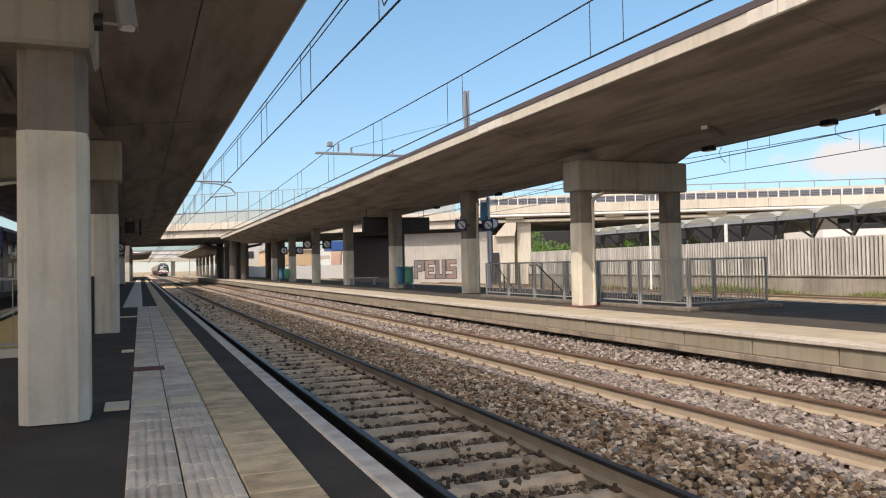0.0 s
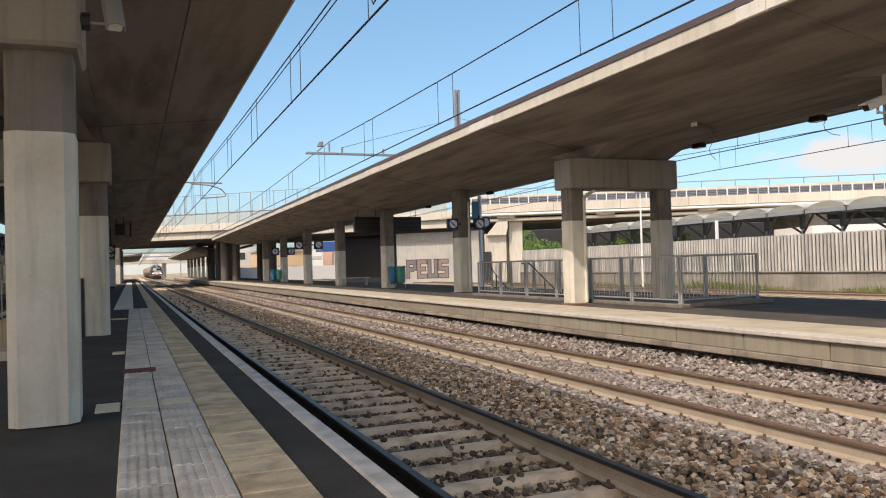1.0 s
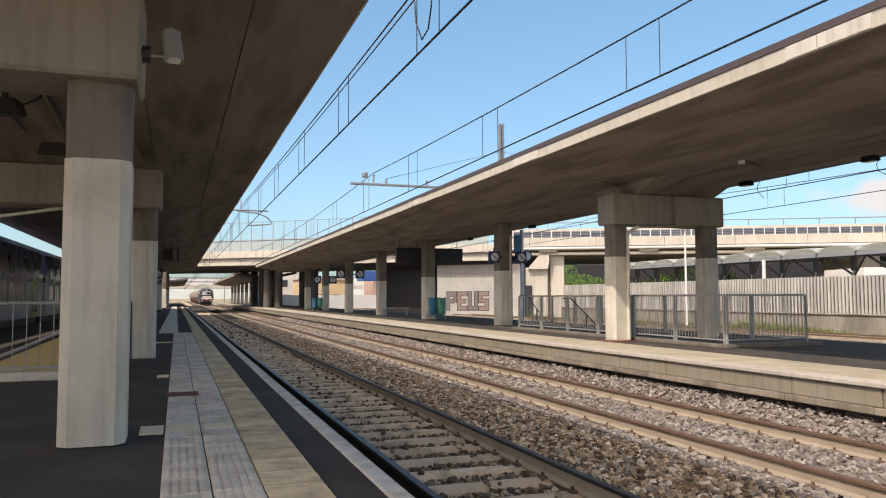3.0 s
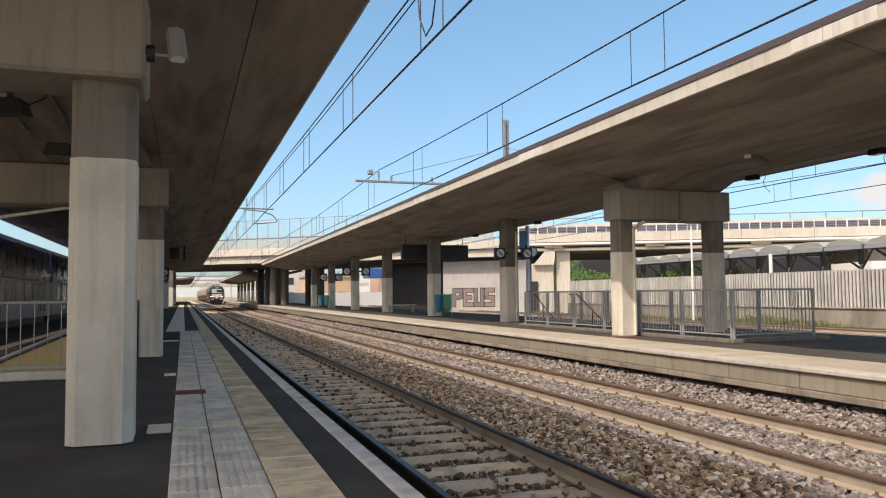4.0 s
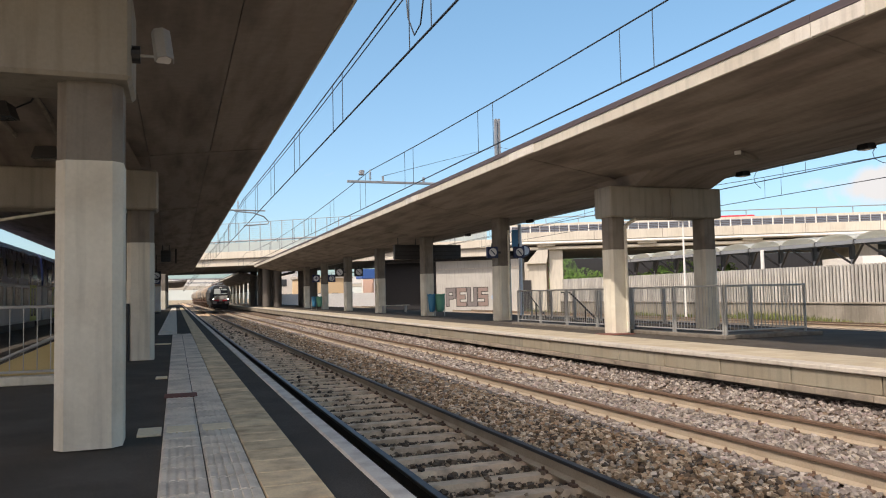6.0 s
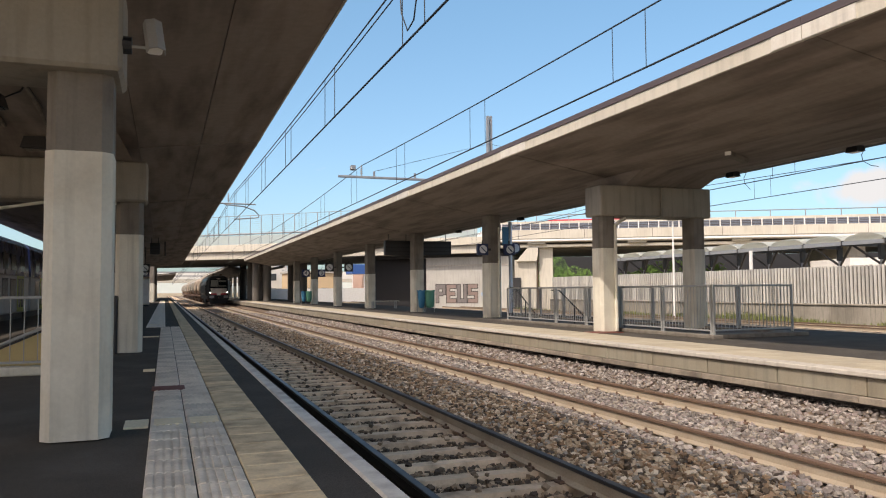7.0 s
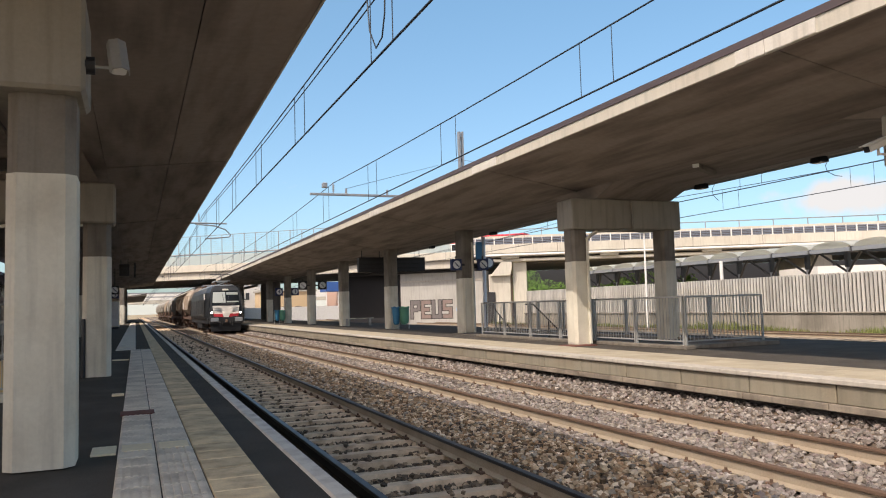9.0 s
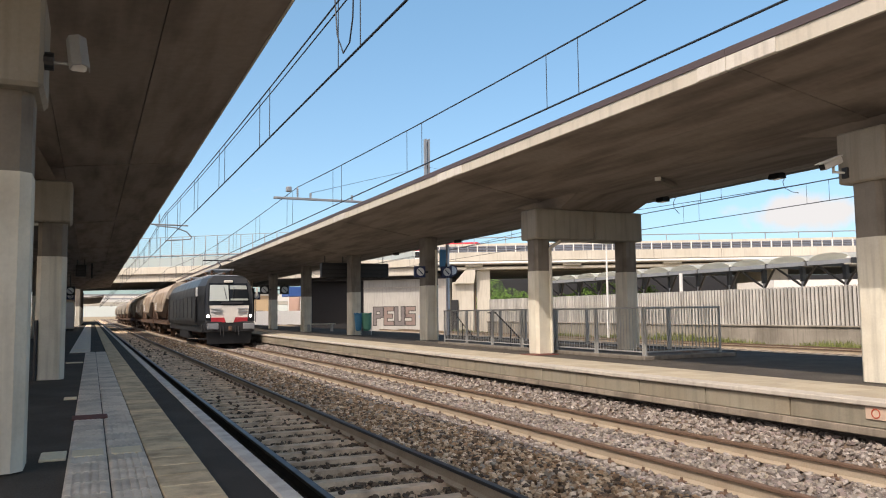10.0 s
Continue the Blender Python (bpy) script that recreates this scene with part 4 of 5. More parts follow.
# ---- stair railings ----
def railing(owner, a, b, z0=0.14, top=1.12, panel=1.75, bar=0.112):
    """A run of welded railing from a to b: posts in pairs, two rails and upright bars, as single parts."""
    a, b = Vector((*a, 0)), Vector((*b, 0))
    d = b - a
    n = max(1, round(d.length / panel))
    u = d.normalized()
    turn = math.atan2(u.y, u.x)
    step = d.length / n
    post = mesh_of("post", block(-0.022, 0.022, -0.022, 0.022, 0, top, 0.004), "galvanised")
    upright = mesh_of("upright_bar", rod(bmesh.new(), (0, 0, z0 + 0.02), (0, 0, top - 0.02), 0.0065, 6), "galvanised")
    bm = block(0.05, step - 0.05, -0.02, 0.02, top - 0.04, top, 0.006)
    rail = mesh_of("top_rail", bm, "galvanised")
    low = mesh_of("bottom_rail", block(0.05, step - 0.05, -0.015, 0.015, z0, z0 + 0.03), "galvanised")
    for i in range(n):
        p = a + u * step * i
        for off, me, nm in ((0.04, post, "post"), (step - 0.04, post, "post"), (0, rail, "top_rail"), (0, low, "bottom_rail")):
            ob = new(nm, me)
            ob.parent, ob.matrix_basis = owner, pose(*(p + u * off), 0, 0, math.degrees(turn))
        k = int((step - 0.14) / bar)
        for j in range(1, k + 1):
            ob = new("upright_bar", upright)
            ob.parent, ob.matrix_basis = owner, pose(*(p + u * (0.04 + (step - 0.08) * j / (k + 1))), 0, 0, math.degrees(turn))


r = thing("stair_railing", "galvanised steel railing round the island platform's stairwell", "railing")
railing(r, (10.86, 13.30), (10.86, 23.6))
railing(r, (10.86, 13.30), (13.28, 13.56))
railing(r, (13.28, 13.56), (13.28, 27.6))
part("kerb", block(10.72, 10.98, 13.12, 23.8, -0.012, 0.07, 0.01), "bare_concrete", r, "low concrete kerb under the railing")
part("kerb", block(10.982, 13.42, 13.25, 13.68, -0.012, 0.07, 0.01), "bare_concrete", r)
part("kerb", block(13.16, 13.42, 13.682, 27.8, -0.012, 0.07, 0.01), "bare_concrete", r)
for x, y, z in ((13.10, 27.7, 1.13), (11.15, 20.5, 1.02)):
    wire("hand_rail", [(x, y + 0.5, z), (x, y, z), (x, y - 1.9, 0.05)], 0.022, "", "dark_steel", r)
    for dy, h in ((0.3, z), (-0.9, z - 0.5)):
        part("hand_rail_post", rod(bmesh.new(), (x, y + dy, 0.02), (x, y + dy, h), 0.018, 6), "dark_steel", r)
# no hole is cut: a flat dark plate imitates the stairwell's shade
part("stair_shade", block(11.0, 13.14, 13.8, 26.5, -0.011, 0.02), "dark_wall", r, "flat dark plate standing for the shaded stairwell")

M["ochre_panel"] = material("ochre_panel", (0.60, 0.46, 0.22), 0.8, vary=0.06, scale=2, bump=0.1)
r = thing("stair_railing", "galvanised steel railing across the near platform's stairwell", "railing")
railing(r, (-3.75, 11.35), (-1.02, 11.35), top=1.02, panel=1.3, bar=0.17)
railing(r, (-1.02, 11.35), (-1.02, 13.9), top=1.02, panel=1.3, bar=0.17)
railing(r, (-3.75, 11.35), (-3.75, 13.9), top=1.02, panel=1.3, bar=0.17)
part("kerb", block(-3.9, -0.9, 11.22, 11.48, -0.012, 0.10, 0.01), "painted_concrete", r, "pale concrete kerb")
part("stair_panel", prism([(-2.70, 0.0), (-1.05, 0.0), (-1.05, 0.74), (-2.70, 0.02)], "y", 12.0, 12.06), "ochre_panel", r, "ochre sloping stair parapet")
wire("hand_rail", [(-2.70, 11.97, 0.08), (-1.05, 11.97, 0.80)], 0.028, "", "galvanised", r)


# ---- platform fittings ----
def security_camera(at, turn, tilt, label):
    c = thing("security_camera", label, "camera", at, turn)
    part("wall_plate", block(-0.05, 0.05, 0.0, 0.05, -0.08, 0.08, 0.01), "dark_steel", c)
    part("bracket", rod(rod(bmesh.new(), (0, 0.02, 0), (0, -0.22, 0), 0.018, 8), (0, -0.22, -0.02), (0, -0.22, 0.10), 0.02, 8), "white_paint", c)
    bm = block(-0.055, 0.055, -0.20, 0.20, -0.05, 0.05, 0.015)
    body = part("housing", bm, "white_paint", c, "pale weatherproof housing")
    body.matrix_basis = pose(0, -0.26, 0.12, tilt, 0, 0)
    hood = part("sun_shield", block(-0.07, 0.07, -0.26, 0.20, 0.055, 0.07, 0.004), "white_paint", c)
    hood.matrix_basis = pose(0, -0.26, 0.12, tilt, 0, 0)
    part("lens_plate", block(-0.045, 0.045, -0.206, -0.201, -0.04, 0.04), "black_plastic", c).matrix_basis = pose(0, -0.26, 0.12, tilt, 0, 0)
    return c


def dome_camera():
    c = thing("dome_camera", "pale security camera on a bracket from the beam's end", "camera", (-0.285, 6.02, 2.87))
    part("wall_plate", rod(bmesh.new(), (-0.005, 0, 0), (0.06, 0, 0), 0.065, 14), "black_plastic", c)
    part("arm", rod(bmesh.new(), (0.05, 0, -0.005), (0.22, 0, -0.005), 0.012, 8), "galvanised", c)
    part("joint", rod(bmesh.new(), (0.20, 0, -0.05), (0.20, 0, 0.02), 0.018, 10), "galvanised", c)
    b = part("housing", block(-0.055, 0.055, -0.13, 0.13, -0.05, 0.05, 0.016), "white_paint", c, "pale metal housing")
    b.matrix_basis = pose(0.21, 0.02, 0.075, 60, 0, 12)
    h = part("sun_shield", prism([(-0.07, 0.0), (-0.06, 0.05), (0.0, 0.075), (0.06, 0.05), (0.07, 0.0), (0.062, 0.0), (0.052, 0.044), (0, 0.067), (-0.052, 0.044), (-0.062, 0.0)], "y", -0.17, 0.13), "galvanised", c)
    h.matrix_basis = pose(0.21, 0.03, 0.085, 60, 0, 12)
    return c


dome_camera()
security_camera((10.02, 7.66, 3.02), -90, 20, "white bullet security camera on the portal beam")


def floodlight(x, y, z, turn=0.0, size=1.0):
    f = thing("floodlight", "black box floodlight hung under the roof's edge", "floodlight", (x, y, z), turn, group="floodlights")
    k = size
    part("housing", prism([(-0.22 * k, -0.09 * k), (0.22 * k, -0.09 * k), (0.16 * k, 0.09 * k), (-0.16 * k, 0.09 * k)], "x", -0.16 * k, 0.16 * k), "black_plastic", f)
    part("lens", block(-0.12 * k, 0.12 * k, -0.19 * k, 0.19 * k, -0.105 * k, -0.092 * k), "window", f, "flat glass lens")
    part("yoke", block(-0.03, 0.03, -0.03, 0.03, 0.09 * k, 0.09 * k + 0.14), "dark_steel", f)


for y in (12.4, 16.2, 29.0, 36.2, 44.0):
    floodlight(14.0, y, 4.02, 0, 0.72)
for x, y in ((-1.95, 13.9), (-2.12, 10.9)):
    floodlight(x, y, 3.49, 80)


def conduit(points, label="grey cable conduit fixed under the roof", r=0.018, mat="bare_concrete"):
    wire("conduit", points, r, label, mat, category="conduit")


conduit([(-2.36, 6.9, 3.69), (-2.36, 14.3, 3.69)], r=0.035)
conduit([(-1.66, 10.6, 3.66), (-1.68, 11.4, 3.69), (-1.78, 14.3, 3.69)], r=0.03)
conduit([(-2.6, 10.7, 3.62), (-2.25, 10.87, 3.60), (-1.97, 11.09, 3.56), (-1.72, 10.8, 3.60), (-1.64, 10.7, 3.68), (-1.64, 12.1, 3.69)], "black cable looped under the roof", 0.012, "black_plastic")
conduit([(-3.9, 14.2, 2.22), (-2.91, 14.2, 2.38), (-1.92, 14.2, 2.56), (-0.8, 14.58, 2.62)], "pale pipe between the columns", 0.03, "painted_concrete")
conduit([(15.32, -5, 4.30), (15.32, 80, 4.30)], "grey cable tray along the roof's edge", 0.03, "galvanised")
conduit([(10.75, 16.25, 2.80), (10.66, 16.36, 2.74), (10.52, 16.40, 2.62), (10.52, 16.40, 0.02)], "cream painted drain pipe down the column", 0.045, "painted_concrete")
conduit([(11.82, 16.28, 3.58), (11.82, 16.28, 2.86), (11.7, 16.30, 2.83), (10.75, 16.30, 2.80)], "grey drain pipe across the portal beam", 0.035, "beam_concrete")
conduit([(11.84, 26.41, 0.02), (11.84, 26.41, 3.4)], "cream painted drain pipe down the column", 0.045, "painted_concrete")
conduit([(-0.78, 14.6, 0.0), (-0.78, 14.6, 1.0)], "dark steel post beside the column", 0.03, "dark_steel")

for y, d in ((13.3, 0.30), (17.2, 0.10)):
    conduit([(15.36, y, 4.32), (15.36, y + 0.14, 4.14), (15.36, y + 0.10, 3.98), (15.36, y - d * 0.4, 3.85), (15.36, y - d, 3.80)], "loose black cable hanging from the roof's edge", 0.008, "black_plastic")

lamp = thing("strip_light", "unlit grey strip light fixed under the island roof", "light fitting", (11.45, 13.1, 3.868), -57)
part("housing", block(-0.07, 0.07, -0.62, 0.62, -0.09, 0.0, 0.01), "bare_concrete", lamp)
part("end_cap", block(-0.065, 0.065, -0.65, -0.622, -0.085, -0.005, 0.005), "white_paint", lamp)
lamp2 = thing("strip_light", "pale strip light fixed under the near roof", "light fitting", (-2.45, 11.2, 3.71), 70)
part("housing", block(-0.06, 0.06, -0.3, 0.3, -0.08, 0.0, 0.01), "white_paint", lamp2)

M["sign_blue"] = material("sign_blue", (0.012, 0.022, 0.09), 0.4, vary=0.05, scale=4, bump=0)
M["sign_white"] = material("sign_white", (0.72, 0.74, 0.76), 0.4, vary=0.03, scale=4, bump=0)


def disc(bm, x, y, z, r, thick=0.012):
    return rod(bm, (x, y, z), (x, y - thick, z), r, 28)


def platform_clock(x, y, z, turn, size, label, pointers=True, digit="", back="sign_blue", arm=0.0, hang=0.0):
    c = thing("platform_clock" if not digit else "platform_sign", label, "clock" if not digit else "sign", (x, y, z), turn)
    h = size / 2
    part("case", block(-h, h, -0.08, 0.08, -h, h, 0.012), back, c)
    part("face", disc(bmesh.new(), 0, -0.081, 0, h * 0.72), "sign_white", c, "round white face")
    if pointers:
        bm = bmesh.new()
        rod(bm, (-h * 0.42, -0.098, h * 0.40), (h * 0.10, -0.098, -h * 0.10), 0.018, 6)
        rod(bm, (0, -0.098, 0), (h * 0.40, -0.098, -h * 0.42), 0.022, 6)
        part("hand", bm, "sign_blue", c)
    part("hanger", block(-0.02, 0.02, -0.02, 0.02, h, max(h + 0.12, hang - z)), "dark_steel", c)
    if arm:
        part("bracket", block(min(0, arm), max(0, arm), 0.081, 0.12, -0.04, 0.04), "dark_steel", c)
    if digit:
        t = bpy.data.curves.new("digit", "FONT")
        t.body, t.size, t.align_x, t.align_y, t.extrude = digit, size * 0.75, "CENTER", "CENTER", 0.004
        t.materials.append(M["sign_blue"])
        o = new("digit", t)
        o.parent, o.matrix_basis = c, pose(0, -0.10, 0, 90, 0, 0)
    return c


for x in (11.13, 12.22):
    platform_clock(x, 26.33, 2.56, 0, 0.42, "dark blue square station clock with a white face on a column", arm=(11.68 - x) * 0.7)
for x in (11.0, 12.40):
    platform_clock(x, 53.98, 2.75, 0, 0.62, "black square station clock with a white face on a column", back="black_plastic", arm=(11.68 - x) * 0.8)
for x, d in ((10.95, "4"), (12.25, "3")):
    platform_clock(x, 63.36, 2.55, 0, 0.62, "dark blue platform number sign with a white disc", False, d, arm=(11.6 - x) * 0.8)
platform_clock(-1.05, 48.0, 2.48, 0, 0.5, "black square station clock with a white face under the near roof", back="black_plastic", hang=3.73)
platform_clock(-1.25, 57.0, 2.42, 0, 0.5, "dark blue platform number sign with a white disc", False, "5", hang=3.73)


def departure_board(x0, x1, y, z0, z1, label):
    b = thing("departure_board", label, "display board", ((x0 + x1) / 2, y, (z0 + z1) / 2))
    w, h = (x1 - x0) / 2, (z1 - z0) / 2
    part("case", block(-w, w, -0.16, 0.16, -h, h, 0.02), "black_plastic", b)
    for k in range(3):
        z = h - 0.10 - (2 * h - 0.12) * (k + 1) / 3
        part("display", block(-w + 0.06, w - 0.06, -0.172, -0.162, z, z + (2 * h - 0.2) / 3.6), "dark_steel", b)
    for s in (-0.7, 0.7):
        part("hanger", rod(bmesh.new(), (s * w, 0, h), (s * w, 0, h + 0.36), 0.02, 6), "dark_steel", b)


departure_board(10.30, 11.62, 36.9, 2.82, 3.55, "black departure board hung under the island roof")
departure_board(12.10, 13.80, 36.9, 2.82, 3.55, "black departure board hung under the island roof")
departure_board(-0.67, -0.22, 40.0, 2.92, 3.47, "black departure board hung under the near roof")
part("post", block(-0.02, 0.06, 43.0, 43.06, 2.97, 3.74), "black_plastic", thing("hanging_post", "dark steel post hung under the near roof", "post"))

M["bag_blue"] = material("bag_blue", (0.03, 0.20, 0.36), 0.45, vary=0.1, scale=9, bump=0.3)
M["bag_green"] = material("bag_green", (0.10, 0.34, 0.24), 0.45, vary=0.1, scale=9, bump=0.3)


def waste_bags(x, y):
    b = thing("waste_stand", "steel waste stand holding a blue and a green plastic bag", "bin", (x, y, 0))
    for k, (dx, mat, r) in enumerate(((-0.24, "bag_blue", 0.17), (0.17, "bag_green", 0.24))):
        bm = bmesh.new()
        prev = None
        for z, s in ((0.22, 0.5), (0.30, 0.82), (0.55, 0.95), (0.80, 1.02), (0.98, 1.0), (1.06, 1.12), (1.0, 1.2)):
            ring = [bm.verts.new((dx + math.cos(a) * r * s * (1 + 0.08 * math.sin(3 * a + z * 5)), math.sin(a) * r * s, z + 0.02 * math.sin(5 * a))) for a in [i * math.pi / 9 for i in range(18)]]
            if prev:
                for i in range(18):
                    bm.faces.new((prev[i], prev[(i + 1) % 18], ring[(i + 1) % 18], ring[i]))
            else:
                bm.faces.new(ring[::-1])
            prev = ring
        part("bag", bm, mat, b, "", True)
        part("hoop", rod(bmesh.new(), (dx - r, 0, 1.0), (dx + r, 0, 1.0), 0.015, 6), "galvanised", b)
    for dx in (-0.43, -0.05, 0.43):
        part("leg", rod(bmesh.new(), (dx, 0.05, 0), (dx, 0.05, 1.0), 0.02, 6), "galvanised", b)


waste_bags(11.85, 35.05)
waste_bags(10.9, 62.7)
bench = thing("platform_bench", "low pale slatted platform bench", "bench", (12.3, 44.2, 0))
for k in range(3):
    part("slat", block(-0.9, 0.9, -0.2 + 0.14 * k, -0.08 + 0.14 * k, 0.42, 0.46), "painted_concrete", bench)
for x in (-0.7, 0.7):
    for y in (-0.15, 0.15):
        part("leg", block(x - 0.03, x + 0.03, y - 0.03, y + 0.03, 0, 0.42), "galvanised", bench)

M["pole_blue"] = material("pole_blue", (0.62, 0.70, 0.78), 0.5, vary=0.06, scale=3, bump=0.05)
post = thing("sign_post", "pale blue steel post with a dark blue sign panel", "sign post", (15.10, 32.4, 0))
part("pole", rod(bmesh.new(), (0, 0, -0.01), (0, 0, 4.2), 0.085, 12), "pole_blue", post, "", True)
part("sign_panel", block(-0.40, -0.09, -0.03, 0.03, 3.1, 3.95), "bag_blue", post, "blue sign panel")
part("round_sign", rod(bmesh.new(), (0.24, 0.04, 2.98), (0.24, -0.04, 2.98), 0.26, 20), "sign_blue", post)
part("sign_face", rod(bmesh.new(), (0.24, -0.041, 2.98), (0.24, -0.05, 2.98), 0.20, 20), "pole_blue", post)

lp = thing("street_lamp", "tall white lamp post beyond the sidings", "street lamp", (28.3, 38.0, -0.9))
part("pole", rod(bmesh.new(), (0, 0, 0), (0, 0, 6.0), 0.08, 10, 0.05), "white_paint", lp, "", True)
part("head", block(-0.35, 0.25, -0.14, 0.14, 5.95, 6.1, 0.03), "white_paint", lp)
lp = thing("street_lamp", "white post beyond the boundary wall", "street lamp", (31.5, 35.2, -0.9))
part("pole", rod(bmesh.new(), (0, 0, 0), (0, 0, 4.06), 0.10, 10), "white_paint", lp, "", True)

# covers and patches in the near platform
M["rust_cover"] = material("rust_cover", (0.17, 0.055, 0.04), 0.75, vary=0.2, scale=8, bump=0.2)
M["pale_patch"] = material("pale_patch", (0.86, 0.74, 0.53), 0.85, vary=0.15, scale=6, bump=0.2)
solid("drain_cover", block(-0.10, 0.24, 8.78, 9.14, 0.006, 0.014, 0.003), "rust_cover", "red-brown steel strip across the tactile paving", "cover")
for x0, x1, y0, y1 in ((-0.27, -0.09, 6.50, 6.86), (-0.24, -0.09, 11.1, 11.35), (-0.45, -0.09, 19.6, 19.9), (-0.45, -0.09, 27, 27.4)):
    solid("stone_marker", block(x0, x1, y0, y1, -0.012, 0.006, 0.003), "pale_patch", "pale stone marker set in the asphalt", "marker")
for x0, x1 in ((-0.05, 0.17), (0.225, 0.445)):
    solid("stone_marker", block(x0, x1, 6.50, 6.80, 0.004, 0.0135, 0.002), "pale_patch", "pale stone marker laid over the tactile paving", "marker")
solid("drain_cover", block(9.72, 10.45, 16.0, 16.65, -0.012, 0.006, 0.003), "rust_cover", "red-brown steel cover in the island platform", "cover")
solid("drain_cover", block(9.3, 10.2, 6.0, 6.6, -0.012, 0.008, 0.003), "rust_cover", "red-brown steel cover in the island platform", "cover")

sign = thing("warning_sign", "pale warning sign with a red ring on the platform face", "sign", (8.155, 5.87, -0.14))
M["sign_cream"] = material("sign_cream", (0.55, 0.42, 0.33), 0.6, vary=0.08, scale=6, bump=0.05)
M["sign_red"] = material("sign_red", (0.45, 0.10, 0.06), 0.6, vary=0.08, scale=6, bump=0.05)
part("plate", block(-0.006, 0.008, -1.0, 0.25, -0.07, 0.07, 0.002), "sign_cream", sign)
bm = bmesh.new()
for i in range(20):
    a, b = i * math.pi / 10, (i + 1) * math.pi / 10
    rod(bm, (-0.009, 0.12 + 0.05 * math.cos(a), 0.05 * math.sin(a)), (-0.009, 0.12 + 0.05 * math.cos(b), 0.05 * math.sin(b)), 0.007, 5)
part("ring", bm, "sign_red", sign)
for k, w in enumerate((0.30, 0.42)):
    part("text_bar", block(-0.010, -0.0065, -0.05 - 0.42 * k - w + 0.06, -0.05 - 0.42 * k, -0.03, 0.03), "sign_red", sign)


# ---- standing passenger train ----
M["coach_navy"] = material("coach_navy", (0.015, 0.026, 0.095), 0.28, vary=0.06, scale=1.5, bump=0, coat=0.3)
M["coach_grey"] = material("coach_grey", (0.29, 0.31, 0.33), 0.4, vary=0.06, scale=1.5, bump=0.02, stain=0.4)
M["coach_green"] = material("coach_green", (0.30, 0.34, 0.06), 0.45, vary=0.06, scale=2, bump=0)
M["coach_roof"] = material("coach_roof", (0.10, 0.13, 0.26), 0.22, metal=0.2, vary=0.06, scale=2, bump=0.02)
M["glass_dark"] = material("glass_dark", (0.012, 0.015, 0.018), 0.12, vary=0.05, scale=2, bump=0)
M["glass_dark"].node_tree.nodes["Principled BSDF"].inputs["Specular IOR Level"].default_value = 0.25


def coach(y0, length):
    c = thing("passenger_coach", "grey and navy passenger coach with green doors, standing at the platform", "train coach", (TRACKS["back"], y0, RAIL), group="passenger coaches")
    part("body", block(-1.42, 1.42, 0.1, length - 0.1, 0.75, 2.40, 0.05), "coach_grey", c)
    part("upper_band", prism([(-1.42, 2.41), (1.42, 2.41), (1.42, 2.75), (1.34, 3.75), (-1.34, 3.75), (-1.42, 2.75)], "y", 0.1, length - 0.1), "coach_navy", c, "navy upper band")
    part("roof", prism([(-1.34, 3.76), (1.34, 3.76), (1.20, 3.98), (0.8, 4.12), (-0.8, 4.12), (-1.20, 3.98)], "y", 0.1, length - 0.1), "coach_roof", c)
    part("underframe", block(-1.2, 1.2, 0.4, length - 0.4, 0.3, 0.75), "dark_steel", c)
    k = 0
    y = 1.4
    while y < length - 2:
        if k % 5 == 1:
            d = part("door", block(1.415, 1.44, y - 0.1, y + 1.5, 0.8, 2.40), "coach_green", c, "green door surround")
            for o in (0.0, 0.74):
                part("door_window", block(1.438, 1.45, y + o + 0.06, y + o + 0.60, 1.0, 2.28), "glass_dark", d)
            y += 2.2
        else:
            w = part("window", block(1.418, 1.436, y, y + 1.25, 1.50, 2.25, 0.004), "glass_dark", c)
            y += 1.75
        part("upper_window", block(1.36, 1.425, y - 1.6, y - 0.5, 2.62, 3.30), "glass_dark", c)
        k += 1
    for yb in (3.0, length - 3.0):
        for o in (-1.2, 1.2):
            for s in (-0.75, 0.75):
                part("wheel", rod(bmesh.new(), (s - 0.07, yb + o, 0.46), (s + 0.07, yb + o, 0.46), 0.46, 20), "rust", c)


for k in range(3):
    coach(17.0 + 25.0 * k, 24.6)


# ---- moving freight train ----
M["loco_grey"] = material("loco_grey", (0.022, 0.025, 0.029), 0.45, vary=0.08, scale=1.2, bump=0.03, stain=0.5, second=(0.035, 0.037, 0.038), coat=0.1)
M["loco_panel"] = material("loco_panel", (0.040, 0.044, 0.048), 0.5, vary=0.1, scale=1.5, bump=0.03, streak=0.4)
M["loco_white"] = material("loco_white", (0.72, 0.70, 0.66), 0.4, vary=0.05, scale=2, bump=0.02, stain=0.35, second=(0.5, 0.46, 0.40))
M["loco_red"] = material("loco_red", (0.52, 0.035, 0.05), 0.4, vary=0.05, scale=2, bump=0.02)
M["loco_roof"] = material("loco_roof", (0.30, 0.33, 0.36), 0.45, vary=0.1, scale=2, bump=0.05)
# pale base colour stands in for sky reflected in the glass
M["windscreen"] = material("windscreen", (0.36, 0.40, 0.38), 0.06, vary=0.05, scale=1, bump=0, coat=1.0)
M["headlight"] = material("headlight", (0.9, 0.9, 0.88), 0.3, vary=0.0, bump=0, emit=(1.0, 0.97, 0.9, 9.0))
M["hopper_beige"] = material("hopper_beige", (0.43, 0.36, 0.29), 0.75, vary=0.1, scale=0.8, bump=0.1, stain=0.6, streak=0.4, second=(0.25, 0.185, 0.13))
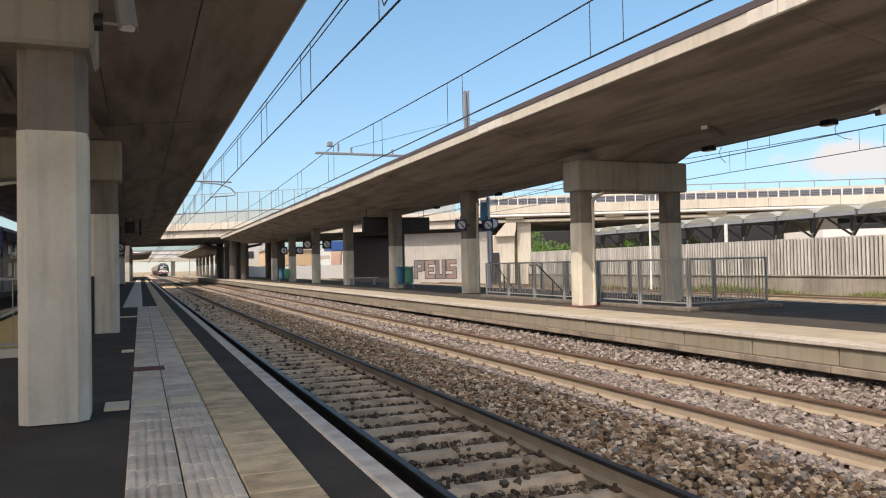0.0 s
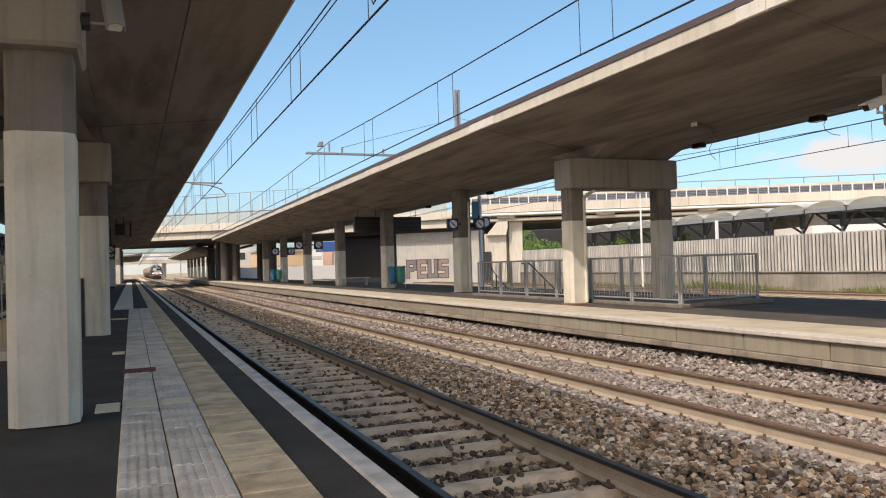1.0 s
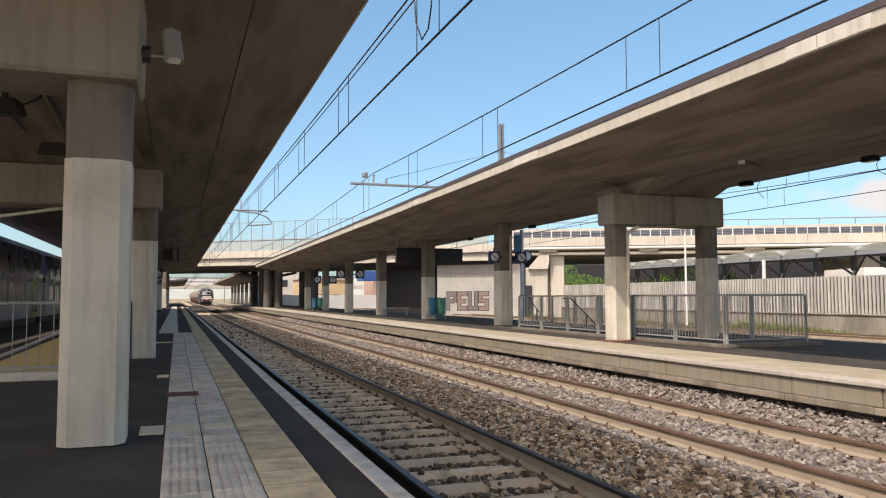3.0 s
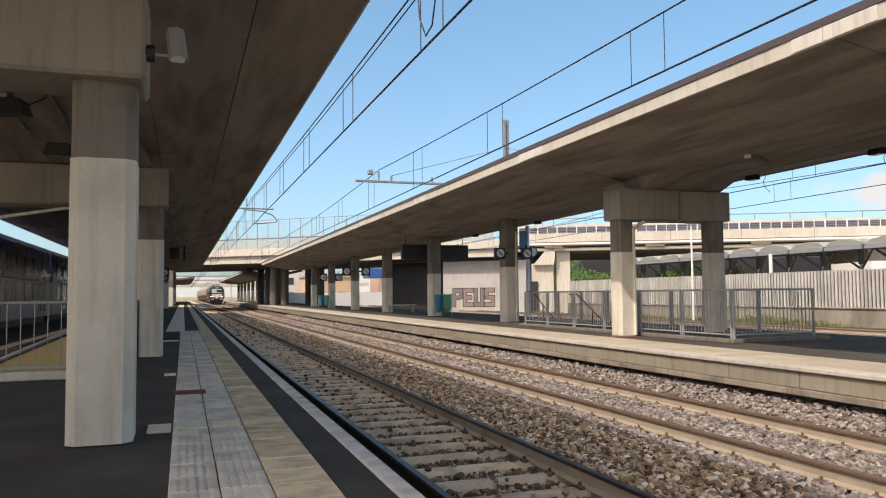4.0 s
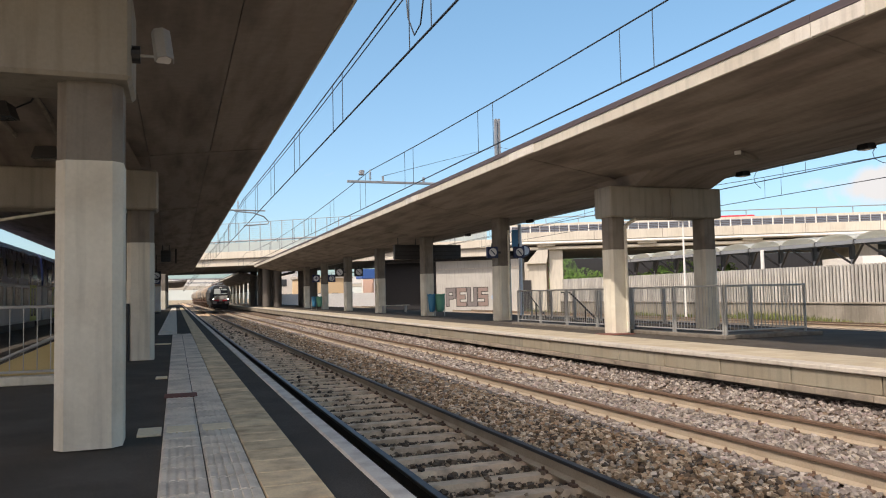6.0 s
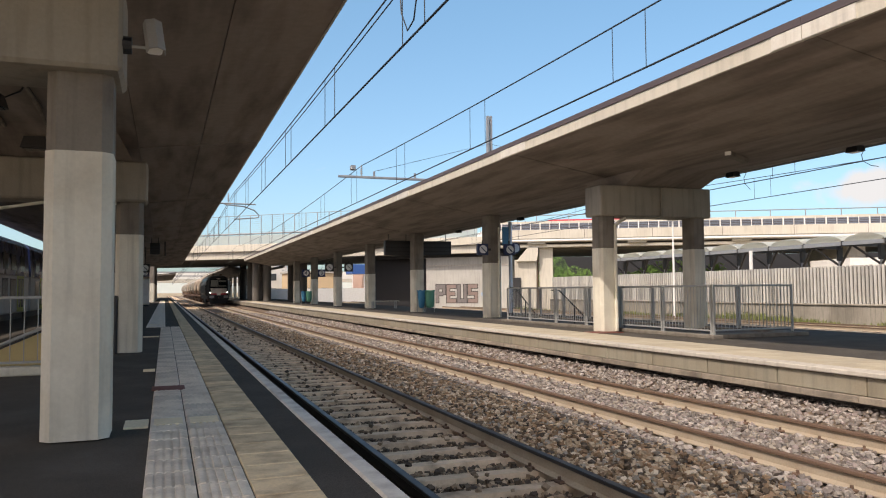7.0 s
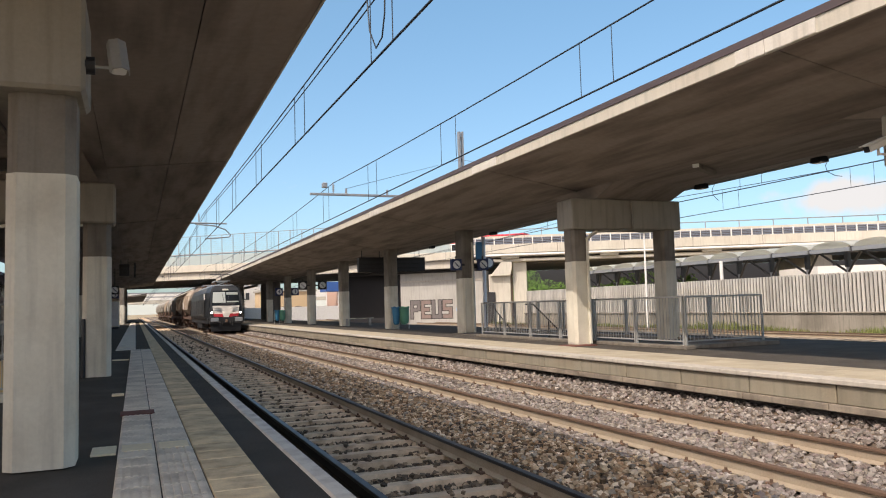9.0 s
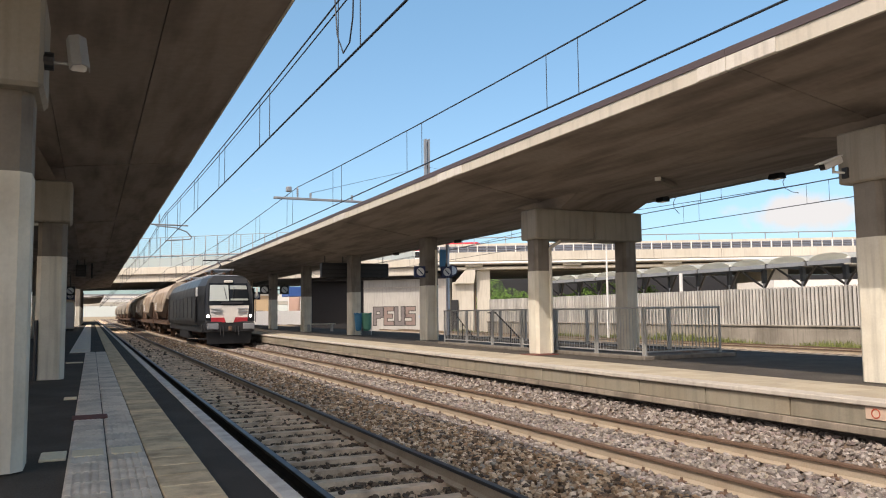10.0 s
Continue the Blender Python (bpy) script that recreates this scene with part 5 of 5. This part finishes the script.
M["hopper_grey"] = material("hopper_grey", (0.36, 0.34, 0.30), 0.7, vary=0.1, scale=0.8, bump=0.1, stain=0.6, streak=0.4, second=(0.22, 0.185, 0.15))
M["wagon_brown"] = material("wagon_brown", (0.11, 0.065, 0.045), 0.85, vary=0.15, scale=2, bump=0.15)


def skin(stations, mat, name, owner, label=""):
    """A closed hull through cross-sections (y, list of x, z)."""
    bm = bmesh.new()
    rings = [[bm.verts.new((x, y + o, z)) for x, z, o in sec] for y, sec in stations]
    k = len(rings[0])
    for a, b in zip(rings[:-1], rings[1:]):
        for i in range(k):
            bm.faces.new((a[i], a[(i + 1) % k], b[(i + 1) % k], b[i]))
    bm.faces.new(rings[0][::-1])
    bm.faces.new(rings[-1])
    bmesh.ops.recalc_face_normals(bm, faces=bm.faces)
    return part(name, bm, mat, owner, label)


def front_y(z, x=0.0):
    """How far the raked cab front lies behind the buffer beam at height z."""
    rake = 0.0 if z < 2.05 else (z - 2.05) * 0.42
    return 0.35 + rake + 0.16 * (abs(x) / 1.2) ** 2


def front_plate(outline, thick, mat, name, owner, label=""):
    """A panel lying on the raked front, given by (x, z) corners in order."""
    bm = bmesh.new()
    a = [bm.verts.new((x, front_y(z, x) - thick, z)) for x, z in outline]
    b = [bm.verts.new((x, front_y(z, x) + 0.05, z)) for x, z in outline]
    k = len(outline)
    for i in range(k):
        bm.faces.new((a[i], a[(i + 1) % k], b[(i + 1) % k], b[i]))
    bm.faces.new(a[::-1])
    bm.faces.new(b)
    bmesh.ops.recalc_face_normals(bm, faces=bm.faces)
    return part(name, bm, mat, owner, label)


def loco():
    t = thing("locomotive", "dark grey electric locomotive with white and red front, headlights lit", "locomotive", (TRACKS["far"], 41, RAIL))
    half = [(1.40, 1.08), (1.47, 1.30), (1.47, 2.60), (1.39, 3.08), (1.17, 3.48), (0.85, 3.62)]
    def sec(k, lo=1.0):
        pts = [(x * k, z) for x, z in half]
        return [(x, z, 0.0) for x, z in pts] + [(-x, z, 0.0) for x, z in pts[::-1]]
    def nose():
        pts = [(x * 0.81, z) for x, z in half]
        full = pts + [(-x, z) for x, z in pts[::-1]]
        return [(x, z, front_y(z, x)) for x, z in full]
    def tail():
        return [(x, z, -o) for x, z, o in nose()]
    skin([(0.0, nose()), (1.9, sec(1.0)), (17.1, sec(1.0)), (19.0, tail())], "loco_grey", "body", t, "dark grey body with rounded shoulders")
    part("roof_panel", block(-0.82, 0.82, 2.6, 16.4, 3.60, 3.72, 0.03), "loco_roof", t)
    # front
    ws = front_plate([(-1.04, 2.10), (1.04, 2.10), (0.96, 3.22), (-0.96, 3.22)], 0.012, "glass_dark", "windscreen_frame", t)
    front_plate([(-0.98, 2.30), (-0.03, 2.30), (-0.03, 3.12), (-0.92, 3.12)], 0.025, "windscreen", "windscreen", ws, "windscreen half with its reflection put into a pale colour")
    front_plate([(0.03, 2.30), (0.98, 2.30), (0.92, 3.12), (0.03, 3.12)], 0.025, "glass_dark", "windscreen", ws, "dark windscreen half")
    # pale plates on the dark pane imitate its reflection
    front_plate([(0.05, 2.90), (0.92, 2.90), (0.90, 3.10), (0.05, 3.10)], 0.032, "windscreen", "pane_glint", ws, "pale strip painted in for a reflection")
    front_plate([(0.05, 2.32), (0.95, 2.32), (0.94, 2.42), (0.05, 2.42)], 0.032, "windscreen", "pane_strip", ws)
    front_plate([(-0.45, 2.14), (0.62, 2.14), (0.72, 2.26), (-0.30, 2.26)], 0.02, "black_plastic", "wiper_tray", ws)
    for s in (-1, 1):
        part("wiper", rod(bmesh.new(), (s * 0.15, front_y(2.4) - 0.05, 2.40), (s * 0.25, front_y(3.0) - 0.05, 3.0), 0.015, 6), "black_plastic", ws)
    fp = front_plate([(-0.92, 1.46), (0.92, 1.46), (0.98, 2.07), (-0.98, 2.07)], 0.015, "loco_white", "front_panel", t, "white front panel")
    front_plate([(-0.89, 1.22), (-0.20, 1.22), (-0.27, 1.46), (-0.92, 1.46)], 0.018, "loco_red", "red_stripe", fp, "red stripe")
    front_plate([(0.20, 1.22), (0.89, 1.22), (0.92, 1.46), (0.27, 1.46)], 0.018, "loco_red", "red_stripe", fp, "red stripe")
    front_plate([(-0.18, 1.20), (0.18, 1.20), (0.30, 1.52), (-0.30, 1.52)], 0.022, "loco_white", "front_wedge", fp)
    for z in (1.72, 1.88):
        for s in (-1, 1):
            a, b = sorted((s * 0.40, s * 0.92))
            front_plate([(a, z), (b, z + 0.0), (b, z + 0.045), (a, z + 0.03)], 0.022, "loco_roof", "grille_line", fp)
    for s in (-1, 1):
        h = part("headlight_housing", rod(bmesh.new(), (s * 1.05, 0.70, 1.52), (s * 1.05, 0.43, 1.52), 0.15, 18), "black_plastic", t)
        part("headlight", rod(bmesh.new(), (s * 1.05, 0.428, 1.54), (s * 1.05, 0.41, 1.54), 0.068, 18), "headlight", h, "lit white headlight")
        buf = part("buffer", rod(bmesh.new(), (s * 0.88, 0.40, 1.02), (s * 0.88, 0.0, 1.02), 0.10, 12), "dark_steel", t)
        part("buffer_plate", block(s * 0.88 - 0.29, s * 0.88 + 0.29, -0.06, 0.0, 0.86, 1.18, 0.04), "steel_grey", buf, "worn grey buffer plate")
        part("mirror", block(s * 1.52 - 0.05, s * 1.52 + 0.05, 1.2, 1.3, 2.55, 3.0, 0.02), "white_paint", t)
        part("hand_rail", rod(bmesh.new(), (s * 1.54, 1.6, 1.2), (s * 1.54, 1.6, 2.4), 0.02, 6), "dark_steel", t)
        for y in (1.75, 16.6):
            part("cab_door", block(min(s * 1.485, s * 1.50), max(s * 1.485, s * 1.50), y, y + 0.65, 1.25, 3.0), "dark_steel", t)
        for k in range(6):
            part("side_panel", block(min(s * 1.485, s * 1.505), max(s * 1.485, s * 1.505), 3.6 + 2.0 * k, 5.3 + 2.0 * k, 1.45, 2.58), "loco_panel", t)
    lamp = part("top_lamp", block(-0.22, 0.22, front_y(3.3) - 0.06, front_y(3.3) + 0.1, 3.24, 3.36, 0.02), "loco_white", t, "unlit top lamp")
    part("buffer_beam", block(-1.22, 1.22, 0.36, 0.70, 0.72, 1.26, 0.03), "dark_steel", t)
    part("coupling", block(-0.07, 0.07, 0.0, 0.36, 0.80, 1.02, 0.02), "rust", t)
    for x in (-0.45, -0.30, 0.30, 0.45):
        part("brake_hose", rod(bmesh.new(), (x, 0.34, 1.0), (x, 0.26, 0.55), 0.03, 6), "black_plastic", t)
    # plough plate in near-black, standing for the dark void below the buffers
    part("snow_plough", prism([(-1.15, 0.74), (1.15, 0.74), (1.05, 0.14), (-1.05, 0.14)], "y", 0.50, 0.56), "black_plastic", t)
    part("step", block(-1.42, 1.42, 0.9, 1.4, 0.35, 0.42), "dark_steel", t)
    part("underframe", block(-1.30, 1.30, 0.8, 18.2, 0.72, 1.12), "dark_steel", t)
    part("transformer", block(-1.25, 1.25, 7.2, 11.8, 0.25, 0.75, 0.05), "dark_steel", t)
    wheels = []
    for yb in (4.3, 14.7):
        for s in (-1, 1):
            part("bogie_frame", block(s * 1.05 - 0.1, s * 1.05 + 0.1, yb - 2.0, yb + 2.0, 0.50, 0.85, 0.04), "wagon_brown", t)
        for o in (-1.3, 1.3):
            bm = rod(bmesh.new(), (-0.82, 0, 0), (-0.68, 0, 0), 0.60, 24)
            rod(bm, (0.68, 0, 0), (0.82, 0, 0), 0.60, 24)
            rod(bm, (-0.7, 0, 0), (0.7, 0, 0), 0.09, 10)
            for s in (-1, 1):
                box(bm, s * 0.83 - 0.01, s * 0.83 + 0.01, -0.06, 0.06, -0.5, 0.5)
            w = part("wheelset", bm, "wagon_brown", t)
            w.location = (0, yb + o, 0.60)
            wheels.append((w, yb + o))
    # roof gear and the raised pantograph
    for y in (3.2, 5.6, 12.5, 15.6):
        for x in (-0.5, 0.5):
            bm = rod(bmesh.new(), (x, y, 3.72), (x, y, 4.02), 0.05, 8)
            rod(bm, (x, y, 3.80), (x, y, 3.85), 0.10, 10)
            rod(bm, (x, y, 3.92), (x, y, 3.97), 0.10, 10)
            part("insulator", bm, "rust", t)
    part("bus_bar", rod(bmesh.new(), (0.5, 3.0, 4.04), (0.5, 16.0, 4.04), 0.03, 6), "loco_roof", t)
    for y in (3.0, 13.0):
        part("pantograph_base", block(-0.6, 0.6, y, y + 2.4, 4.00, 4.07), "loco_roof", t)
    bm = bmesh.new()
    for x in (-0.35, 0.35):
        rod(bm, (x, 15.3, 4.07), (x * 0.7, 13.4, 4.14), 0.03, 6)
    part("folded_arm", bm, "rust", t)
    p = part("pantograph", rod(rod(bmesh.new(), (0, 5.2, 4.07), (0, 3.5, 4.30), 0.04, 6), (0, 3.5, 4.30), (0, 4.7, 4.58), 0.035, 6), "dark_steel", t)
    for y in (4.55, 4.85):
        part("contact_strip", rod(bmesh.new(), (-0.8, y, 4.63), (0.8, y, 4.63), 0.025, 6), "dark_steel", p)
    return t, wheels


def hopper(k, y, length, mat, label):
    """A covered hopper wagon: rounded ribbed hull with dark sloping ends on a brown frame."""
    w = thing("hopper_wagon", label, "freight wagon", (TRACKS["far"], y, RAIL), group="freight wagons")
    def sec(scale, low):
        pts = [(0.75 * scale, low), (1.42 * scale, max(low + 0.3, 1.9)), (1.46 * scale, max(2.6, low + 0.45)), (1.30 * scale, 3.35), (0.95 * scale, 3.85), (0.4 * scale, 4.08)]
        return [(x, z, 0.0) for x, z in pts] + [(-x, z, 0.0) for x, z in pts[::-1]]
    skin([(0.75, sec(0.97, 2.55)), (1.6, sec(1.0, 2.3)), (3.9, sec(1.0, 1.35)), (length - 3.9, sec(1.0, 1.35)), (length - 1.6, sec(1.0, 2.3)), (length - 0.75, sec(0.97, 2.55))], mat, "hull", w)
    for i in range(7):
        yy = 3.9 + (length - 7.8) * i / 6
        for s in (-1, 1):
            part("rib", prism([(s * 1.47, 1.95), (s * 1.52, 1.95), (s * 1.52, 2.65), (s * 1.34, 3.38), (s * 1.28, 3.38), (s * 1.46, 2.6)], "y", yy - 0.06, yy + 0.06), mat, w)
    part("hatch", block(-0.3, 0.3, 2.5, length - 2.5, 4.06, 4.16, 0.02), "wagon_brown", w)
    for yy in (0.5, length - 0.5):
        inward = 1 if yy < 1 else -1
        part("end_platform", block(-1.28, 1.28, min(yy, yy + inward * 1.6), max(yy, yy + inward * 1.6), 1.182, 1.24), "wagon_brown", w)
        for s in (-1.18, 1.18):
            part("end_post", block(s - 0.06, s + 0.06, yy + inward * 0.45 - 0.06, yy + inward * 0.45 + 0.06, 1.24, 2.95), "wagon_brown", w)
            part("end_brace", rod(bmesh.new(), (s, yy + inward * 0.5, 2.7), (s, yy + inward * 2.6, 1.26), 0.06, 6), "wagon_brown", w)
        part("end_rail", block(-1.24, 1.24, yy + inward * 0.45 - 0.04, yy + inward * 0.45 + 0.04, 2.30, 2.38), "wagon_brown", w)
        for s in (-0.88, 0.88):
            part("buffer", rod(bmesh.new(), (s, yy - 0.45, 1.02), (s, yy + 0.45, 1.02), 0.16, 12), "dark_steel", w)
    for s in (-1, 1):
        part("number_panel", block(min(s * 1.475, s * 1.50), max(s * 1.475, s * 1.50), length * 0.62, length * 0.62 + 1.3, 2.05, 2.65), "sign_white", w, "pale marking panel")
    part("frame", block(-1.3, 1.3, 0.5, length - 0.5, 0.92, 1.18), "wagon_brown", w)
    part("chute", prism([(3.4, 1.3), (length - 3.4, 1.3), (length - 4.6, 0.5), (4.6, 0.5)], "x", -0.9, 0.9), "wagon_brown", w)
    for yb in (2.4, length - 2.4):
        for o in (-0.9, 0.9):
            for s in (-0.75, 0.75):
                part("wheel", rod(bmesh.new(), (s - 0.07, yb + o, 0.46), (s + 0.07, yb + o, 0.46), 0.46, 18), "wagon_brown", w)
        for s in (-1, 1):
            part("bogie_frame", block(s * 0.98 - 0.07, s * 0.98 + 0.07, yb - 1.3, yb + 1.3, 0.40, 0.62, 0.03), "wagon_brown", w)
    return w


engine, engine_wheels = loco()
TRAIN = [(engine, 0.0)]
for k in range(9):
    beige = k in (0, 1, 4)
    TRAIN.append((hopper(k, 60.6 + 15.2 * k, 14.6, "hopper_beige" if beige else "hopper_grey",
                         "beige covered hopper wagon behind the locomotive" if beige else "grey weathered covered hopper wagon of the freight train"), 19.6 + 15.2 * k))


# ---- road traffic on the viaduct ----
def coach_bus():
    b = thing("coach_bus", "white and red bus driving over the viaduct", "bus")
    part("body", block(-4.6, 4.6, -1.25, 1.25, 0.45, 2.15, 0.1), "white_paint", b)
    part("roof_band", block(-4.6, 4.6, -1.22, 1.22, 2.15, 2.95, 0.12), "loco_red", b, "red upper band")
    for k in range(6):
        part("window", block(-4.2 + 1.4 * k, -3.0 + 1.4 * k, -1.262, -1.24, 1.35, 2.05), "glass_dark", b)
    for x in (-3.0, 3.0):
        for y in (-1.1, 1.1):
            part("wheel", rod(bmesh.new(), (x, y - 0.12, 0.48), (x, y + 0.12, 0.48), 0.48, 18), "black_plastic", b)
    return b


def van():
    b = thing("white_van", "white delivery van driving over the viaduct", "van")
    part("body", prism([(-2.6, 0.4), (2.6, 0.4), (2.6, 2.3), (-1.5, 2.3), (-2.1, 1.4), (-2.6, 1.2)], "y", -0.95, 0.95), "white_paint", b)
    part("windscreen", prism([(-1.56, 2.2), (-2.06, 1.45), (-2.08, 1.46), (-1.58, 2.22)], "y", -0.8, 0.8), "glass_dark", b)
    for x in (-1.6, 1.6):
        for y in (-0.85, 0.85):
            part("wheel", rod(bmesh.new(), (x, y - 0.1, 0.34), (x, y + 0.1, 0.34), 0.34, 16), "black_plastic", b)
    return b


bus_ob, van_ob = coach_bus(), van()


def road_pose(s, side, z):
    """A place on the road, s metres from the bridge's western end."""
    if s >= 77:
        n = Vector((-VE.y, VE.x, 0))
        p = VK + VE * (s - 77) + n * side
        turn = TURN_B
    else:
        n = Vector((-VD.y, VD.x, 0))
        p = VA + VD * s + n * side
        turn = TURN_A
    return pose(p.x, p.y, z, 0, 0, turn)


# ---- loose stone, slats, tiles and panels ----
def stones(name, n_near, n_far, x0, x1, mat, label):
    rng = np.random.default_rng({"ballast": 7, "dark_ballast": 5}.get(mat, 11))
    base = np.array([(a, b, c) for a in (-1, 1) for b in (-1, 1) for c in (-1, 1)], float) / 1.7
    faces = np.array([(0, 1, 3, 2), (4, 6, 7, 5), (0, 4, 5, 1), (2, 3, 7, 6), (0, 2, 6, 4), (1, 5, 7, 3)])
    px, py, pr = [], [], []
    for n, ya, yb, ra, rb in ((n_near, -2.5, 13.0, 0.020, 0.047), (n_far, 13.0, 34.0, 0.03, 0.058), (n_far // 2, 34.0, 64.0, 0.05, 0.085)):
        px.append(rng.uniform(x0, x1, n)), py.append(rng.uniform(ya, yb, n)), pr.append(rng.uniform(ra, rb, n))
    px, py, pr = map(np.concatenate, (px, py, pr))
    keep = np.ones(len(px), bool)
    rest = np.zeros(len(px), bool)
    for xc in (TRACKS["near"], TRACKS["far"]):
        on = (np.abs(px - xc) < (0.92 if xc == TRACKS["near"] else 1.31)) & (np.abs((py - (-5.7) + 0.3) % 0.6 - 0.3) < 0.125)
        stray = rng.uniform(0, 1, len(px)) < (0.03 if xc == TRACKS["near"] else 0.55)
        keep &= ~on | stray
        rest |= on
        for s in (-0.7525, 0.7525):
            keep &= np.abs(px - xc - s) > 0.085
    px, py, pr, rest = px[keep], py[keep], pr[keep], rest[keep]
    n = len(px)
    shape = base[None] * (1 + rng.uniform(-0.38, 0.38, (n, 8, 3)))
    a = rng.uniform(0, 2 * np.pi, n)
    b = rng.uniform(0, 2 * np.pi, n)
    ca, sa, cb, sb = np.cos(a), np.sin(a), np.cos(b), np.sin(b)
    x, y, z = shape[..., 0], shape[..., 1], shape[..., 2]
    x, y = x * ca[:, None] - y * sa[:, None], x * sa[:, None] + y * ca[:, None]
    y, z = y * cb[:, None] - z * sb[:, None], y * sb[:, None] + z * cb[:, None]
    between = np.clip(1 - np.abs(px - 4.6) / 0.9, 0, 1) * 0.07 + np.clip((px - 7.5) / 0.7, 0, 1) * 0.21
    zc = -0.74 + between + rng.uniform(0.0, 0.035, n)
    inside = np.clip((0.95 - np.abs(px - TRACKS["near"])) / 0.15, 0, 1)
    zc = zc - 0.045 * inside + 0.035 * (1 - inside) * (np.abs(px - TRACKS["near"]) < 1.5)                            # the stone lies low between the near sleepers
    zc = np.where(rest, -0.70, zc)
    v = np.stack([x * pr[:, None] + px[:, None], y * pr[:, None] + py[:, None], z * pr[:, None] * 0.85 + zc[:, None]], -1).reshape(-1, 3)
    f = (faces[None] + 8 * np.arange(n)[:, None, None]).reshape(-1, 4)
    me = bpy.data.meshes.new(name)
    me.from_pydata(v.tolist(), [], f.tolist())
    me.materials.append(M[mat])
    return tagged(new(name, me), label, "ballast", kind="stuff")


stones("ballast_stones", 15900, 8000, 1.25, 3.50, "dark_ballast", "dark oily crushed stone of the near track, dark for shade beside the platform")
stones("ballast_stones", 12400, 7500, 3.50, 5.25, "ballast", "loose brown and grey crushed stone between the tracks")
stones("ballast_stones", 18000, 10000, 5.1, 8.42, "pink_ballast", "loose pale pinkish crushed stone around the far track")

picket = mesh_of("slat", prism([(29.55, -0.045), (29.565, -0.062), (29.62, -0.062), (29.62, 0.062), (29.565, 0.062), (29.55, 0.045)], "z", 0.272, 2.03), "wall_picket")
pieces("slat", picket, wall_s, [(0, y, 0.02 * noise.noise((y * 9.1, 2.0, 5.0))) for y in np.arange(8, 55.6, 0.21)])
fascia_panels()
tactile_tiles()


def motions():
    for ob, back in TRAIN:
        walk(ob, [(0.0, pose(TRACKS["far"], 242.5 + back, RAIL)), (10.0, pose(TRACKS["far"], 39.7 + back, RAIL))])
    turn = 20.28 / 0.60 / FPS                     # radians a frame at the rolling speed
    for w, y in engine_wheels:
        walk(w, [(f / FPS, pose(0, y, 0.60, math.degrees(turn) * f, 0, 0)) for f in range(0, 301)])
    for ob, s0, side, z in ((bus_ob, 121.0, 15.0, 5.95), (van_ob, 111.0, 15.0, 6.3)):
        rows = []
        for t, gone in ((0.0, -67.5), (2.0, -37.5), (4.0, -7.5), (5.0, 7.5), (6.0, 22.0), (7.0, 34.0), (8.0, 42.0), (9.0, 45.0), (10.0, 46.5)):
            rows.append((t, road_pose(s0 - gone, side, z)))       # it slows down in the queue behind the station
        walk(ob, rows)


motions()
